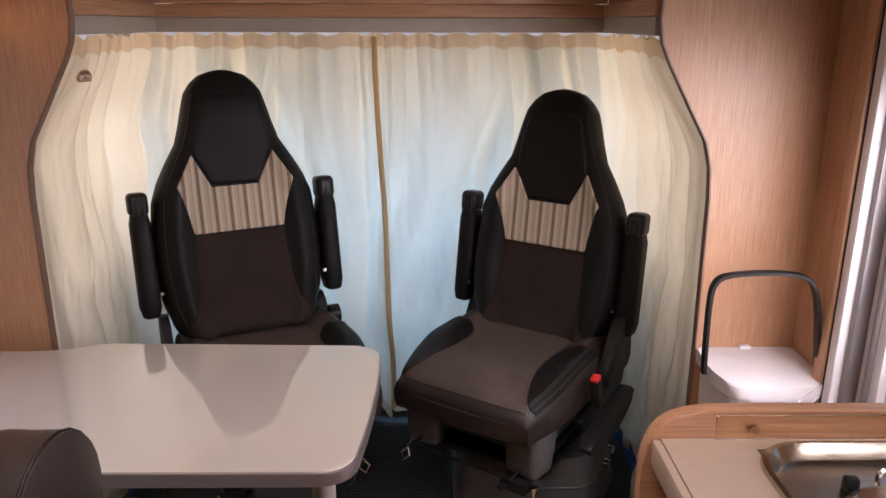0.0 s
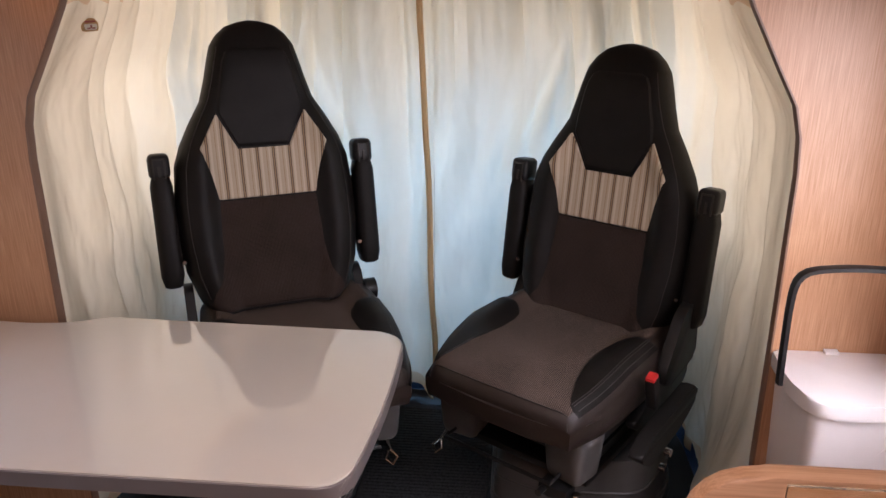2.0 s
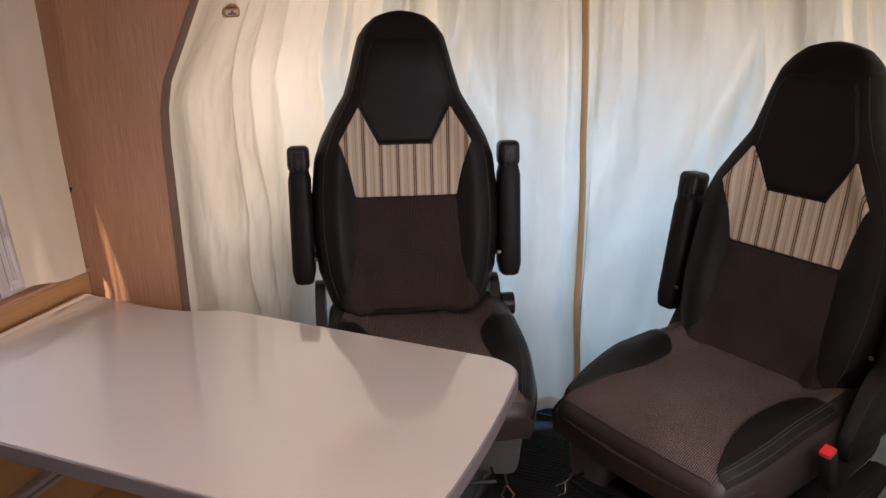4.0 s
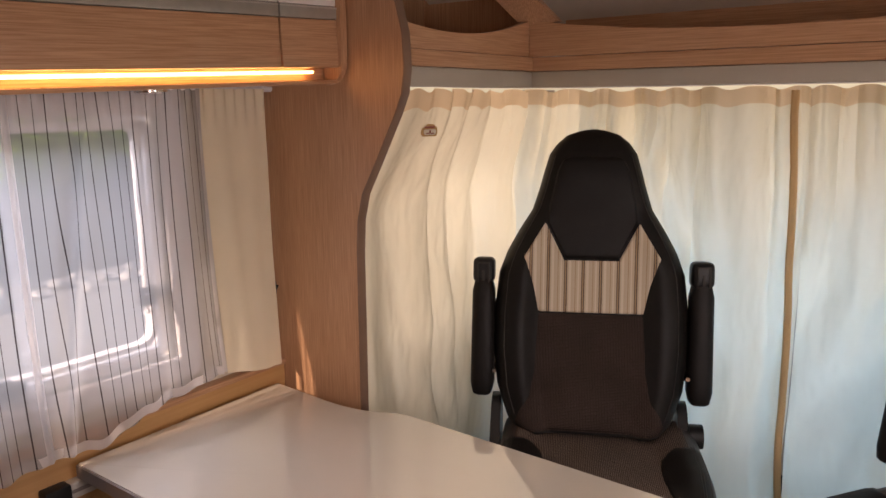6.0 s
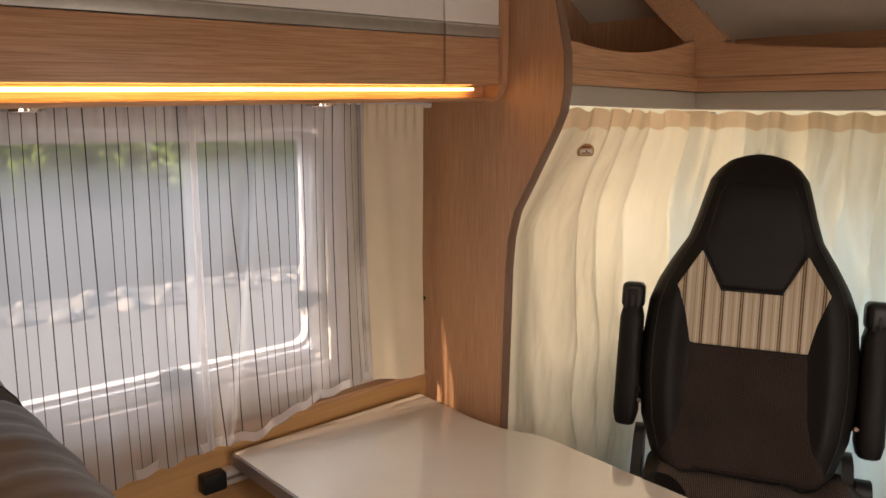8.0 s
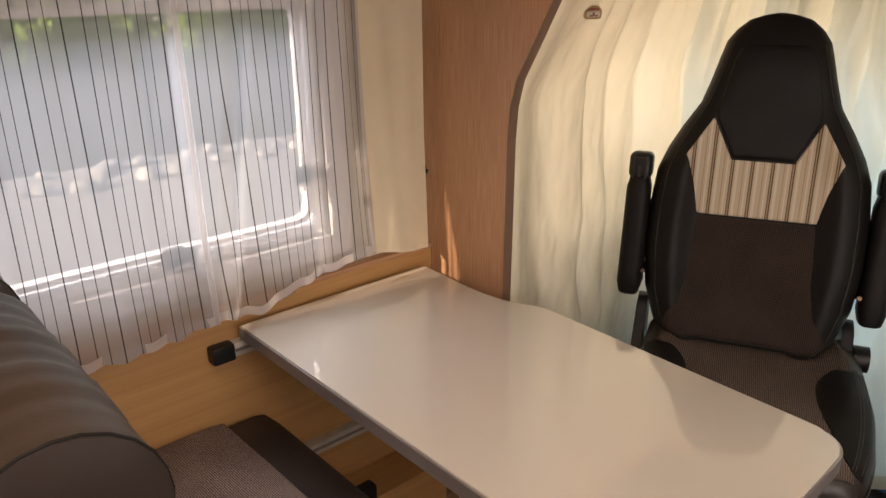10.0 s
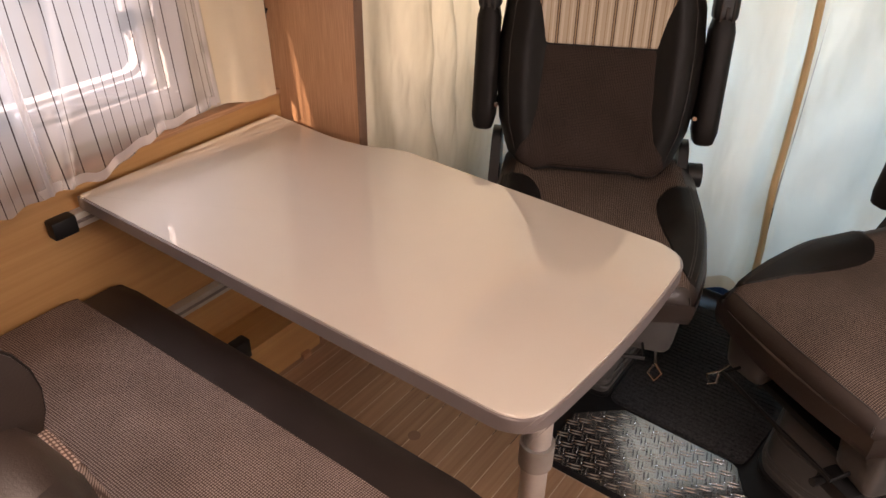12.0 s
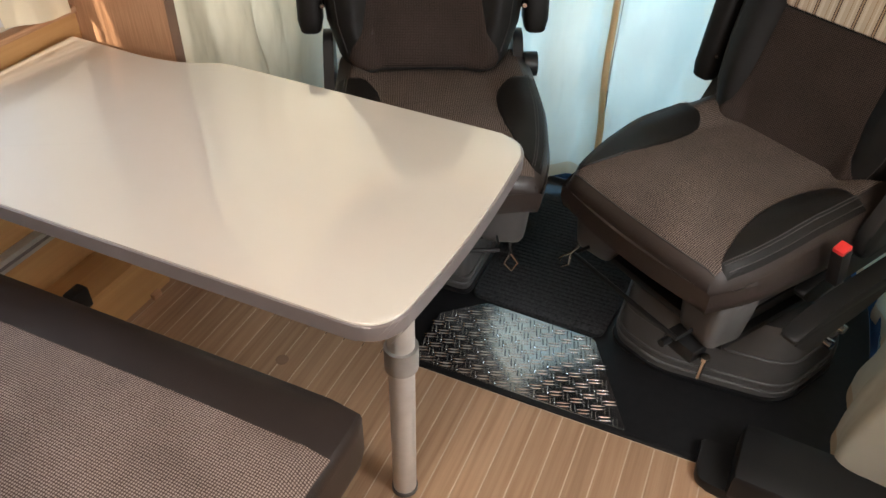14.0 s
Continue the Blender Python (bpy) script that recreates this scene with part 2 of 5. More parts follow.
def plank_mat():
    m, n, l, b = material("floor_plank_vinyl")
    info = n.new("ShaderNodeObjectInfo")
    v = coords(n, l, (70, 2.0, 1))
    add = n.new("ShaderNodeVectorMath")
    comb = n.new("ShaderNodeCombineXYZ")
    for i in range(3):
        l.new(info.outputs["Random"], comb.inputs[i])
    sc = n.new("ShaderNodeVectorMath")
    sc.operation = "SCALE"
    sc.inputs["Scale"].default_value = 37.0
    l.new(comb.outputs[0], sc.inputs[0])
    l.new(v, add.inputs[0])
    l.new(sc.outputs[0], add.inputs[1])
    f = noise_tex(n, l, add.outputs[0], 1.0, 6, 0.6)
    r = ramp(n, [(0.25, (0.27, 0.152, 0.086)), (0.75, (0.45, 0.287, 0.178))])
    l.new(f, r.inputs["Fac"])
    hs = n.new("ShaderNodeHueSaturation")
    mr = n.new("ShaderNodeMapRange")
    mr.inputs["To Min"].default_value, mr.inputs["To Max"].default_value = 0.86, 1.12
    l.new(info.outputs["Random"], mr.inputs["Value"])
    l.new(mr.outputs[0], hs.inputs["Value"])
    l.new(r.outputs["Color"], hs.inputs["Color"])
    l.new(hs.outputs["Color"], b.inputs["Base Color"])
    b.inputs["Roughness"].default_value = 0.42
    bump(n, l, f, b, 0.12, 0.001)
    return m


plank = plank_mat()
joint_pale = plain("pale_floor_joint", (0.52, 0.39, 0.28), 0.6)


# ---- building blocks ----
def mesh_of(name, bm, mat, smooth=True):
    me = bpy.data.meshes.new(name)
    bmesh.ops.recalc_face_normals(bm, faces=bm.faces)
    bm.to_mesh(me)
    bm.free()
    if mat:
        me.materials.append(mat)
    if smooth:
        me.polygons.foreach_set("use_smooth", [True] * len(me.polygons))
        me.set_sharp_from_angle(angle=radians(38))
    return me


def part(name, bm, mat, parent=None, label="", smooth=True):
    ob = new(name, mesh_of(name, bm, mat, smooth))
    if parent:
        ob.parent = parent
    if label:
        ob["label"] = label
    return ob


def thing(name, label, category, m=None, group="", kind=""):
    ob = new(name)
    ob.empty_display_size = 0.1
    if m is not None:
        ob.matrix_basis = m
    return tagged(ob, label, category, group, kind)


def box(x0, x1, y0, y1, z0, z1, bevel=0.0, segs=2):
    bm = bmesh.new()
    bmesh.ops.create_cube(bm, size=1)
    for v in bm.verts:
        v.co = Vector((x0 + (v.co.x + 0.5) * (x1 - x0), y0 + (v.co.y + 0.5) * (y1 - y0), z0 + (v.co.z + 0.5) * (z1 - z0)))
    if bevel:
        bmesh.ops.bevel(bm, geom=bm.edges[:], offset=bevel, segments=segs, profile=0.6, affect="EDGES")
    return bm


def join(*bms):
    out = bmesh.new()
    for b in bms:
        me = bpy.data.meshes.new("tmp")
        b.to_mesh(me)
        b.free()
        out.from_mesh(me)
        bpy.data.meshes.remove(me)
    return out


def turned(bm, m):
    bmesh.ops.transform(bm, matrix=m, verts=bm.verts)
    return bm


def soft_box(hx, hy, hz, r, n=8, shape=None):
    """A cushion-like block round the origin with half sizes and an edge radius; shape(p) may bend its points."""
    bm = bmesh.new()
    bmesh.ops.create_cube(bm, size=2)
    bmesh.ops.subdivide_edges(bm, edges=bm.edges[:], cuts=n, use_grid_fill=True)
    inner = Vector((max(hx - r, 0.001), max(hy - r, 0.001), max(hz - r, 0.001)))
    for v in bm.verts:
        p = Vector((v.co.x * hx, v.co.y * hy, v.co.z * hz))
        q = Vector([max(-inner[i], min(inner[i], p[i])) for i in range(3)])
        d = p - q
        if d.length > 1e-9:
            p = q + d.normalized() * r
        v.co = shape(p) if shape else p
    return bm


def cyl(p, q, r, segs=16, r2=None, caps=True):
    p, q = Vector(p), Vector(q)
    bm = bmesh.new()
    bmesh.ops.create_cone(bm, cap_ends=caps, segments=segs, radius1=r, radius2=r if r2 is None else r2, depth=(q - p).length)
    m = Matrix.Translation((p + q) / 2) @ (q - p).to_track_quat("Z", "Y").to_matrix().to_4x4()
    return turned(bm, m)


def tube(points, r, segs=8):
    """A round bar along points."""
    bm = bmesh.new()
    pts = [Vector(p) for p in points]
    rings = []
    for i, p in enumerate(pts):
        d = (pts[min(i + 1, len(pts) - 1)] - pts[max(i - 1, 0)]).normalized()
        a = d.orthogonal().normalized() if not rings else (last - d * last.dot(d)).normalized()
        last = a
        b = d.cross(a)
        rings.append([bm.verts.new(p + (a * math.cos(t) + b * math.sin(t)) * r) for t in [2 * math.pi * k / segs for k in range(segs)]])
    for r0, r1 in zip(rings, rings[1:]):
        for k in range(segs):
            bm.faces.new((r0[k], r0[(k + 1) % segs], r1[(k + 1) % segs], r1[k]))
    bm.faces.new(rings[0])
    bm.faces.new(rings[-1])
    return bm


def prism(outline, lo, hi, axis="z", bevel=0.0):
    """A plate with the given outline; outline in (x, y) for z, (x, z) for y, (y, z) for x."""
    put = {"z": lambda a, b, c: (a, b, c), "y": lambda a, b, c: (a, c, b), "x": lambda a, b, c: (c, a, b)}[axis]
    bm = bmesh.new()
    low = [bm.verts.new(put(a, b, lo)) for a, b in outline]
    high = [bm.verts.new(put(a, b, hi)) for a, b in outline]
    n = len(outline)
    f0, f1 = bm.faces.new(low), bm.faces.new(high)
    for i in range(n):
        bm.faces.new((low[i], low[(i + 1) % n], high[(i + 1) % n], high[i]))
    if bevel:
        rim = [e for e in bm.edges if len(e.link_faces) == 2 and (f0 in e.link_faces or f1 in e.link_faces)]
        bmesh.ops.bevel(bm, geom=rim, offset=bevel, segments=2, profile=0.5, affect="EDGES")
    bm.normal_update()
    bmesh.ops.triangulate(bm, faces=[f for f in bm.faces if len(f.verts) > 8], ngon_method="EAR_CLIP")
    return bm


def rounded(points, radii, steps=6):
    """The outline through points with its corners rounded."""
    out = []
    n = len(points)
    for i, (p, r) in enumerate(zip(points, radii)):
        p, a, b = Vector(p), Vector(points[i - 1]), Vector(points[(i + 1) % n])
        if r <= 0:
            out.append(tuple(p))
            continue
        s, e = p + (a - p).normalized() * r, p + (b - p).normalized() * r
        for k in range(steps + 1):
            t = k / steps
            out.append(tuple(s * (1 - t) ** 2 + p * 2 * t * (1 - t) + e * t * t))
    return out


def smooth01(a, b, x):
    t = max(0.0, min(1.0, (x - a) / (b - a)))
    return t * t * (3 - 2 * t)


def table_of(stops, x):
    """Value at x of a curve through (x, value) stops."""
    if x <= stops[0][0]:
        return stops[0][1]
    for (a, va), (b, vb) in zip(stops, stops[1:]):
        if x <= b:
            t = (x - a) / (b - a)
            return va + (vb - va) * t
    return stops[-1][1]


def sheet(nu, nv, place, uv=None):
    """A grid surface: place(u, v) for u and v from 0 to 1."""
    bm = bmesh.new()
    g = [[bm.verts.new(place(i / nu, j / nv)) for j in range(nv + 1)] for i in range(nu + 1)]
    lay = bm.loops.layers.uv.new("UVMap") if uv else None
    for i in range(nu):
        for j in range(nv):
            f = bm.faces.new((g[i][j], g[i + 1][j], g[i + 1][j + 1], g[i][j + 1]))
            if uv:
                for lp, (a, b) in zip(f.loops, ((i, j), (i + 1, j), (i + 1, j + 1), (i, j + 1))):
                    lp[lay].uv = uv(a / nu, b / nv)
    return bm


def setting(name, bm, mat, label, category, parent=None, smooth=True):
    ob = part(name, bm, mat, parent, smooth=smooth)
    return tagged(ob, label, category, kind="structure")


# ---- structure ----
LEFT, RIGHT, CEIL, REAR, MID = -0.95, 1.32, 2.04, -1.9, 0.2
PANEL_Y = 2.05


def shell():
    sub = setting("floor", box(-1.0, 1.4, REAR, 1.992, -0.06, -0.0009), joint_pale, "wood-look vinyl floor with pale joints between planks", "floor", smooth=False)
    setting("floor_cab", box(-1.0, 1.4, 1.992, 3.7, -0.06, -0.004), rubber, "black rubber cab floor covering", "floor", smooth=False)
    # left wall round its window opening
    wy0, wy1, wz0, wz1 = 0.72, 1.74, 0.86, 1.44
    wall = join(box(-1.0, LEFT, REAR, wy0, -0.05, CEIL), box(-1.0, LEFT, wy1, PANEL_Y + 0.02, -0.05, CEIL),
                box(-1.0, LEFT, wy0, wy1, -0.05, wz0), box(-1.0, LEFT, wy0, wy1, wz1, CEIL))
    setting("wall_left", wall, white_lining, "pale lined side wall with a window opening", "wall", smooth=False)
    # The opening above the kitchen is assumed, to go with the fill lamp.
    wall = join(box(RIGHT, 1.37, REAR, -0.35, -0.05, CEIL), box(RIGHT, 1.37, 0.45, 1.05, -0.05, CEIL), box(RIGHT, 1.37, -0.35, 0.45, -0.05, 1.2), box(RIGHT, 1.37, -0.35, 0.45, 1.6, CEIL), box(RIGHT, 1.37, 1.79, PANEL_Y + 0.02, -0.05, CEIL), box(RIGHT, 1.37, 1.05, 1.79, 1.93, CEIL))
    setting("wall_right", wall, wood_v, "wood laminate side wall beside the entrance", "wall", smooth=False)
    rear = box(-1.0, 1.37, REAR - 0.05, REAR, -0.05, CEIL)
    setting("wall_rear", rear, wood_v, "wood laminate rear wall", "wall", smooth=False)
    # The rooflight opening and its dome are assumed, not known.
    ceil = join(box(-1.0, -0.05, REAR, 2.64, CEIL, CEIL + 0.05), box(0.55, 1.37, REAR, 2.64, CEIL, CEIL + 0.05),
                box(-0.05, 0.55, REAR, 0.85, CEIL, CEIL + 0.05), box(-0.05, 0.55, 1.45, 2.64, CEIL, CEIL + 0.05))
    setting("ceiling", ceil, white_lining, "pale lined ceiling with an assumed rooflight opening", "ceiling", smooth=False)
    setting("ceiling_assumed_dome", box(-0.08, 0.58, 0.82, 1.48, CEIL + 0.051, CEIL + 0.06), white_plastic, "assumed milky rooflight dome, out of view", "rooflight", smooth=False)
    # cab behind the curtain
    setting("wall_cab_side", join(box(-1.05, -1.0, 2.07, 2.36, -0.05, 2.1), box(-1.05, -1.0, 2.36, 3.75, -0.05, 0.85), box(-1.05, -1.0, 2.36, 2.80, 1.58, 2.1), box(-1.05, -1.0, 3.55, 3.75, 0.85, 1.5),
            box(1.40, 1.45, 2.07, 2.36, -0.05, 2.1), box(1.40, 1.45, 2.36, 3.75, -0.05, 0.85), box(1.40, 1.45, 2.36, 2.80, 1.58, 2.1), box(1.40, 1.45, 3.55, 3.75, 0.85, 1.5)), grey_lining, "grey lined cab side walls", "wall", smooth=False)
    setting("wall_cab_front", box(-1.05, 1.45, 3.75, 3.80, -0.05, 0.86), grey_lining, "dark grey cab bulkhead below the windscreen", "wall", smooth=False)
    setting("ceiling_cab", box(-1.05, 1.45, 2.80, 3.80, 1.52, 1.56), grey_lining, "grey lined cab roof", "ceiling", smooth=False)
    return sub


floor = shell()


def panel_outline(sign):
    """The partition beside the cab: a waisted inner edge; x measured from the middle of the van."""
    inner = [(0.845, -0.004), (0.842, 0.70), (0.838, 1.10), (0.832, 1.18), (0.815, 1.245), (0.772, 1.32), (0.708, 1.436), (0.688, 1.48), (0.680, 1.535),
             (0.684, 1.61), (0.722, 1.757), (0.78, 1.90), (0.86, CEIL)]
    outer = 1.15 if sign < 0 else RIGHT - MID
    pts = inner + [(outer, CEIL), (outer, -0.004)]
    return [(MID + sign * (a + (0.018 if sign > 0 and a < outer else 0)), b) for a, b in pts]


def partitions():
    for sign, name in ((-1, "wall_partition_left"), (1, "wall_partition_right")):
        ob = setting(name, prism(panel_outline(sign), PANEL_Y, PANEL_Y + 0.022, "y"), wood_v, "orange-brown wood laminate partition with a curved inner edge", "wall", smooth=False)
        edge = [(a, PANEL_Y + 0.011, b) for a, b in panel_outline(sign)[:13]]
        bm = bmesh.new()
        rows = []
        for i, (x, y, z) in enumerate(edge):
            rows.append([bm.verts.new((x + dx, y + dy, z)) for dx, dy in ((-sign * 0.002, -0.013), (-sign * 0.005, 0), (-sign * 0.002, 0.013), (sign * 0.002, 0.013), (sign * 0.002, -0.013))])
        for a, b in zip(rows, rows[1:]):
            for k in range(5):
                bm.faces.new((a[k], a[(k + 1) % 5], b[(k + 1) % 5], b[k]))
        part("edging", bm, edge_brown, ob, "brown rounded edging strip")


partitions()


def lower_left_panel():
    setting("trim_wall_board", box(-0.949, -0.925, 0.80, PANEL_Y - 0.001, -0.004, 0.755, 0.003), wood_pale, "pale wood lining board below the window", "wall panel")
    setting("trim_sill", box(-0.949, -0.917, 0.80, PANEL_Y - 0.001, 0.757, 0.772, 0.004), wood_y, "narrow wood sill along the side wall", "sill")


lower_left_panel()


def overhead_front():
    """The beam over the cab with its grey lower band, wood shelf edge and the pale sloped lining above."""
    t = thing("cab_beam", "wood and grey beam across the cab opening", "beam", kind="structure")
    bx = 0.715
    # side runs
    for s in (-1, 1):
        x0, x1 = sorted((MID + s * 0.69, MID + s * 0.735))
        part("grey_band", box(x0, x1, PANEL_Y + 0.024, 2.64, 1.495, 1.540, 0.004), grey_lining, t)
        part("wood_band", box(x0 - 0.003, x1 + 0.003, PANEL_Y + 0.024, 2.64, 1.541, 1.579, 0.004), wood_y, t)
        x = MID + s * 0.70
        ys = [PANEL_Y + 0.026 + (2.64 - PANEL_Y - 0.026) * i / 12 for i in range(13)]
        top = [(y, 1.625 + 0.055 * ((y - 2.27) / 0.37) ** 2) for y in ys]
        part("scooped_rail", prism([(ys[0], 1.580), (ys[-1], 1.580)] + top[::-1], min(x, x + s * 0.02), max(x, x + s * 0.02), "x", 0.003), wood_y, t)
    part("grey_band", box(MID - bx, MID + bx, 2.641, 2.70, 1.495, 1.539, 0.004), grey_lining, t)
    for s in (-1, 1):
        part("joint_line", box(MID + s * 0.735 - 0.0015, MID + s * 0.735 + 0.0015, 2.6385, 2.645, 1.495, 1.539), edge_brown, t)
    part("wood_band", box(MID - bx, MID + bx, 2.639, 2.70, 1.540, 1.579, 0.004), wood_x, t)
    xs = [MID - 0.70 + 1.40 * i / 24 for i in range(25)]
    top = [(x, 1.628 + 0.053 * abs((x - MID) / 0.70) ** 2.2) for x in xs]
    part("scooped_rail", prism([(xs[0], 1.580), (xs[-1], 1.580)] + top[::-1], 2.637, 2.66, "y", 0.003), wood_x, t)
    # inside of the shelf
    setting("trim_shelf_back", box(MID - 0.72, MID + 0.72, 2.90, 2.92, 1.58, 1.72), wood_x, "wood strip at the back of the cab shelf", "trim", smooth=False)
    setting("trim_shelf_floor", join(box(MID - 0.735, MID + 0.735, 2.701, 2.92, 1.562, 1.578), box(-1.0, MID - 0.74, PANEL_Y + 0.025, 2.92, 1.562, 1.578), box(MID + 0.74, 1.4, PANEL_Y + 0.025, 2.92, 1.562, 1.578)), wood_x, "wood floor of the cab shelf", "trim", smooth=False)
    setting("ceiling_slope", sheet(4, 4, lambda u, v: (MID - 1.16 + 2.32 * u, 2.92 - 0.62 * v, 1.69 + 0.36 * v)), white_lining, "pale sloped lining above the cab", "ceiling")
    # struts beside the cubby holes
    for s in (-1, 1):
        pts = [(MID + s * 0.66, 2.655, 1.665), (MID + s * 0.74, 2.60, 1.76), (MID + s * 0.81, 2.52, 1.86), (MID + s * 0.90, 2.40, CEIL)]
        w = 0.045
        bm = bmesh.new()
        rows = []
        for p in pts:
            rows.append([bm.verts.new((p[0] + a * s, p[1] + b, p[2] + c)) for a, b, c in ((-w, -0.01, 0.01), (w, -0.01, -0.02), (w, 0.02, -0.02), (-w, 0.02, 0.01))])
        for a, b in zip(rows, rows[1:]):
            for k in range(4):
                bm.faces.new((a[k], a[(k + 1) % 4], b[(k + 1) % 4], b[k]))
        bm.faces.new(rows[0])
        bm.faces.new(rows[-1])
        setting("trim_strut", bm, wood_v, "curved wood strut beside the open cubby", "trim", smooth=False)
    setting("wall_cubby", join(box(-0.999, -0.98, PANEL_Y + 0.025, 2.9, 1.58, CEIL), box(-0.98, -0.55, 2.78, 2.80, 1.58, CEIL),
            box(1.38, 1.399, PANEL_Y + 0.025, 2.9, 1.58, CEIL), box(0.95, 1.38, 2.78, 2.80, 1.58, CEIL)), wood_v, "dark wood lining of the open cubby holes", "wall", smooth=False)


overhead_front()


def side_window():
    t = thing("window_1", "hinged acrylic caravan window in a pale frame", "window", kind="structure")
    y0, y1, z0, z1 = 0.72, 1.74, 0.86, 1.44

    def ring(a, b, c, d, w, x0, x1, r, name, mat):
        o = rounded([(a, c), (b, c), (b, d), (a, d)], [r] * 4)
        i = rounded([(a + w, c + w), (b - w, c + w), (b - w, d - w), (a + w, d - w)], [max(r - w, 0.005)] * 4)
        bm = bmesh.new()
        n = len(o)
        vs = [[bm.verts.new((x, p[0], p[1])) for p in q] for x, q in ((x0, o), (x1, o), (x1, i), (x0, i))]
        for k in range(n):
            for m in range(4):
                bm.faces.new((vs[m][k], vs[m][(k + 1) % n], vs[(m + 1) % 4][(k + 1) % n], vs[(m + 1) % 4][k]))
        return part(name, bm, mat, t)

    ring(y0 - 0.05, y1 + 0.05, z0 - 0.05, z1 + 0.05, 0.055, LEFT + 0.001, LEFT + 0.018, 0.03, "window_frame", white_plastic)
    ring(y0 + 0.01, y1 - 0.01, z0 + 0.01, z1 - 0.01, 0.022, -0.995, -0.965, 0.04, "sash", white_plastic)
    ring(y0 + 0.045, y1 - 0.045, z0 + 0.045, z1 - 0.01, 0.012, -0.985, -0.955, 0.05, "seal", white_plastic)
    pane = part("pane", box(-0.983, -0.979, y0 + 0.03, y1 - 0.03, z0 + 0.03, z1 - 0.03), glass, t, smooth=False)
    pane.visible_shadow = False
    part("stay", cyl((-0.945, y1 - 0.075, z0 + 0.13), (-0.95, y1 - 0.06, z1 - 0.03), 0.007, 10), white_plastic, t, "white telescopic window stay")
    for y, z in ((y1 - 0.07, z0 + 0.17), (1.334, z0 + 0.045), (0.85, z0 + 0.17)):
        l = part("latch", join(box(-0.955, -0.938, y - 0.025, y + 0.025, z - 0.022, z + 0.022, 0.006), box(-0.944, -0.930, y - 0.012, y + 0.05, z - 0.01, z + 0.012, 0.004)), grey_plastic, t, "dark grey turning latch")
    part("blind_box", box(-0.949, -0.933, y0 - 0.03, y1 + 0.03, z1 + 0.002, z1 + 0.05, 0.006), white_plastic, t, "white blind cassette")


side_window()


def entrance():
    t = thing("door_1", "entrance door with a metal frame and frosted pane", "door", kind="structure")
    part("wood_post", box(1.285, 1.319, 1.835, 1.875, 0, 1.95, 0.004), wood_v, t)
    part("seal", box(1.292, 1.33, 1.828, 1.834, 0, 1.95), rubber, t)
    part("door_frame", box(1.290, 1.34, 1.795, 1.827, 0, 1.95, 0.006), white_plastic, t)
    part("track", box(1.31, 1.345, 1.775, 1.794, 0, 1.95, 0.003), edge_grey, t)
    part("frame_rail", box(1.34, 1.36, 1.70, 1.774, 0, 1.95, 0.003), white_plastic, t)
    part("leaf", box(1.365, 1.385, 1.05, 1.70, -0.02, 0.85, 0.003), white_plastic, t)
    pane = part("pane", box(1.370, 1.378, 1.05, 1.70, 0.85, 1.93), glass, t, smooth=False)
    pane.visible_shadow = False
    part("grab_bar", cyl((1.335, 1.735, 0.70), (1.335, 1.735, 1.15), 0.008, 10), edge_grey, t)


entrance()


# ---- dinette ----
COLLAR = 0.453                            # top of the clamping collar on the table leg


def dinette_table():
    t = thing("dinette_table", "white gloss dinette table with a grey edge and one aluminium leg", "table")
    pts = [(-0.90, 1.447), (0.205, 1.447), (0.236, 1.70), (0.224, 2.015), (-0.50, 2.036), (-0.57, 2.000), (-0.66, 1.985), (-0.90, 2.00)]
    rad = [0.003, 0.065, 0.20, 0.075, 0.035, 0.03, 0.05, 0.003]
    o = rounded(pts, rad, 8)
    part("tabletop", prism(o, 0.692, 0.720, "z", 0.0025), table_white, t)
    inset = 0.004
    cx, cy = -0.33, 1.73
    big = [(cx + (x - cx) * (1 + inset / 0.56), cy + (y - cy) * (1 + inset / 0.28)) for x, y in o]
    part("edge_band", prism(big, 0.6885, 0.7165, "z", 0.003), edge_grey, t, "dark grey rounded edge band")
    leg = part("leg", cyl((0.120, 1.660, 0.0), (0.120, 1.660, 0.69), 0.0255, 24), silver, t, "round satin aluminium leg")
    part("collar", cyl((0.120, 1.660, COLLAR - 0.055), (0.120, 1.660, COLLAR), 0.0325, 24), collar_metal, leg, "dull grey clamping collar")
    part("flange", cyl((0.120, 1.660, 0.668), (0.120, 1.660, 0.6915), 0.03, 24, 0.042), silver, leg)
    part("foot_ring", cyl((0.120, 1.660, 0.001), (0.120, 1.660, 0.012), 0.0285, 24), grey_plastic, leg)
    part("underframe", join(box(-0.88, 0.0, 1.76, 1.795, 0.668, 0.688, 0.003), box(-0.88, 0.0, 1.86, 1.895, 0.668, 0.688, 0.003)), silver, t)
    part("bracket", join(box(-0.35, -0.32, 1.56, 1.62, 0.672, 0.6885, 0.003)), white_plastic, t)
    return t


dinette_table()


def wall_rail(name, y0, y1, z, label):
    t = thing(name, label, "rail")
    part("bar", box(-0.9245, -0.897, y0, y1, z - 0.018, z + 0.018, 0.005), silver, t)
    part("groove", box(-0.8975, -0.8955, y0 + 0.002, y1, z - 0.004, z + 0.004), edge_grey, t)
    for y in (y0, y1):
        part("end_cap", box(-0.924, -0.890, y - 0.055 if y == y0 else y, y if y == y0 else y + 0.02, z - 0.021, z + 0.021, 0.006), black_plastic, t, "black plastic end cap")


wall_rail("table_rail", 1.425, 1.99, 0.664, "aluminium table rail with black end caps on the wall board")
wall_rail("lower_table_rail", 1.10, 1.99, 0.30, "low aluminium table rail along the wall board")


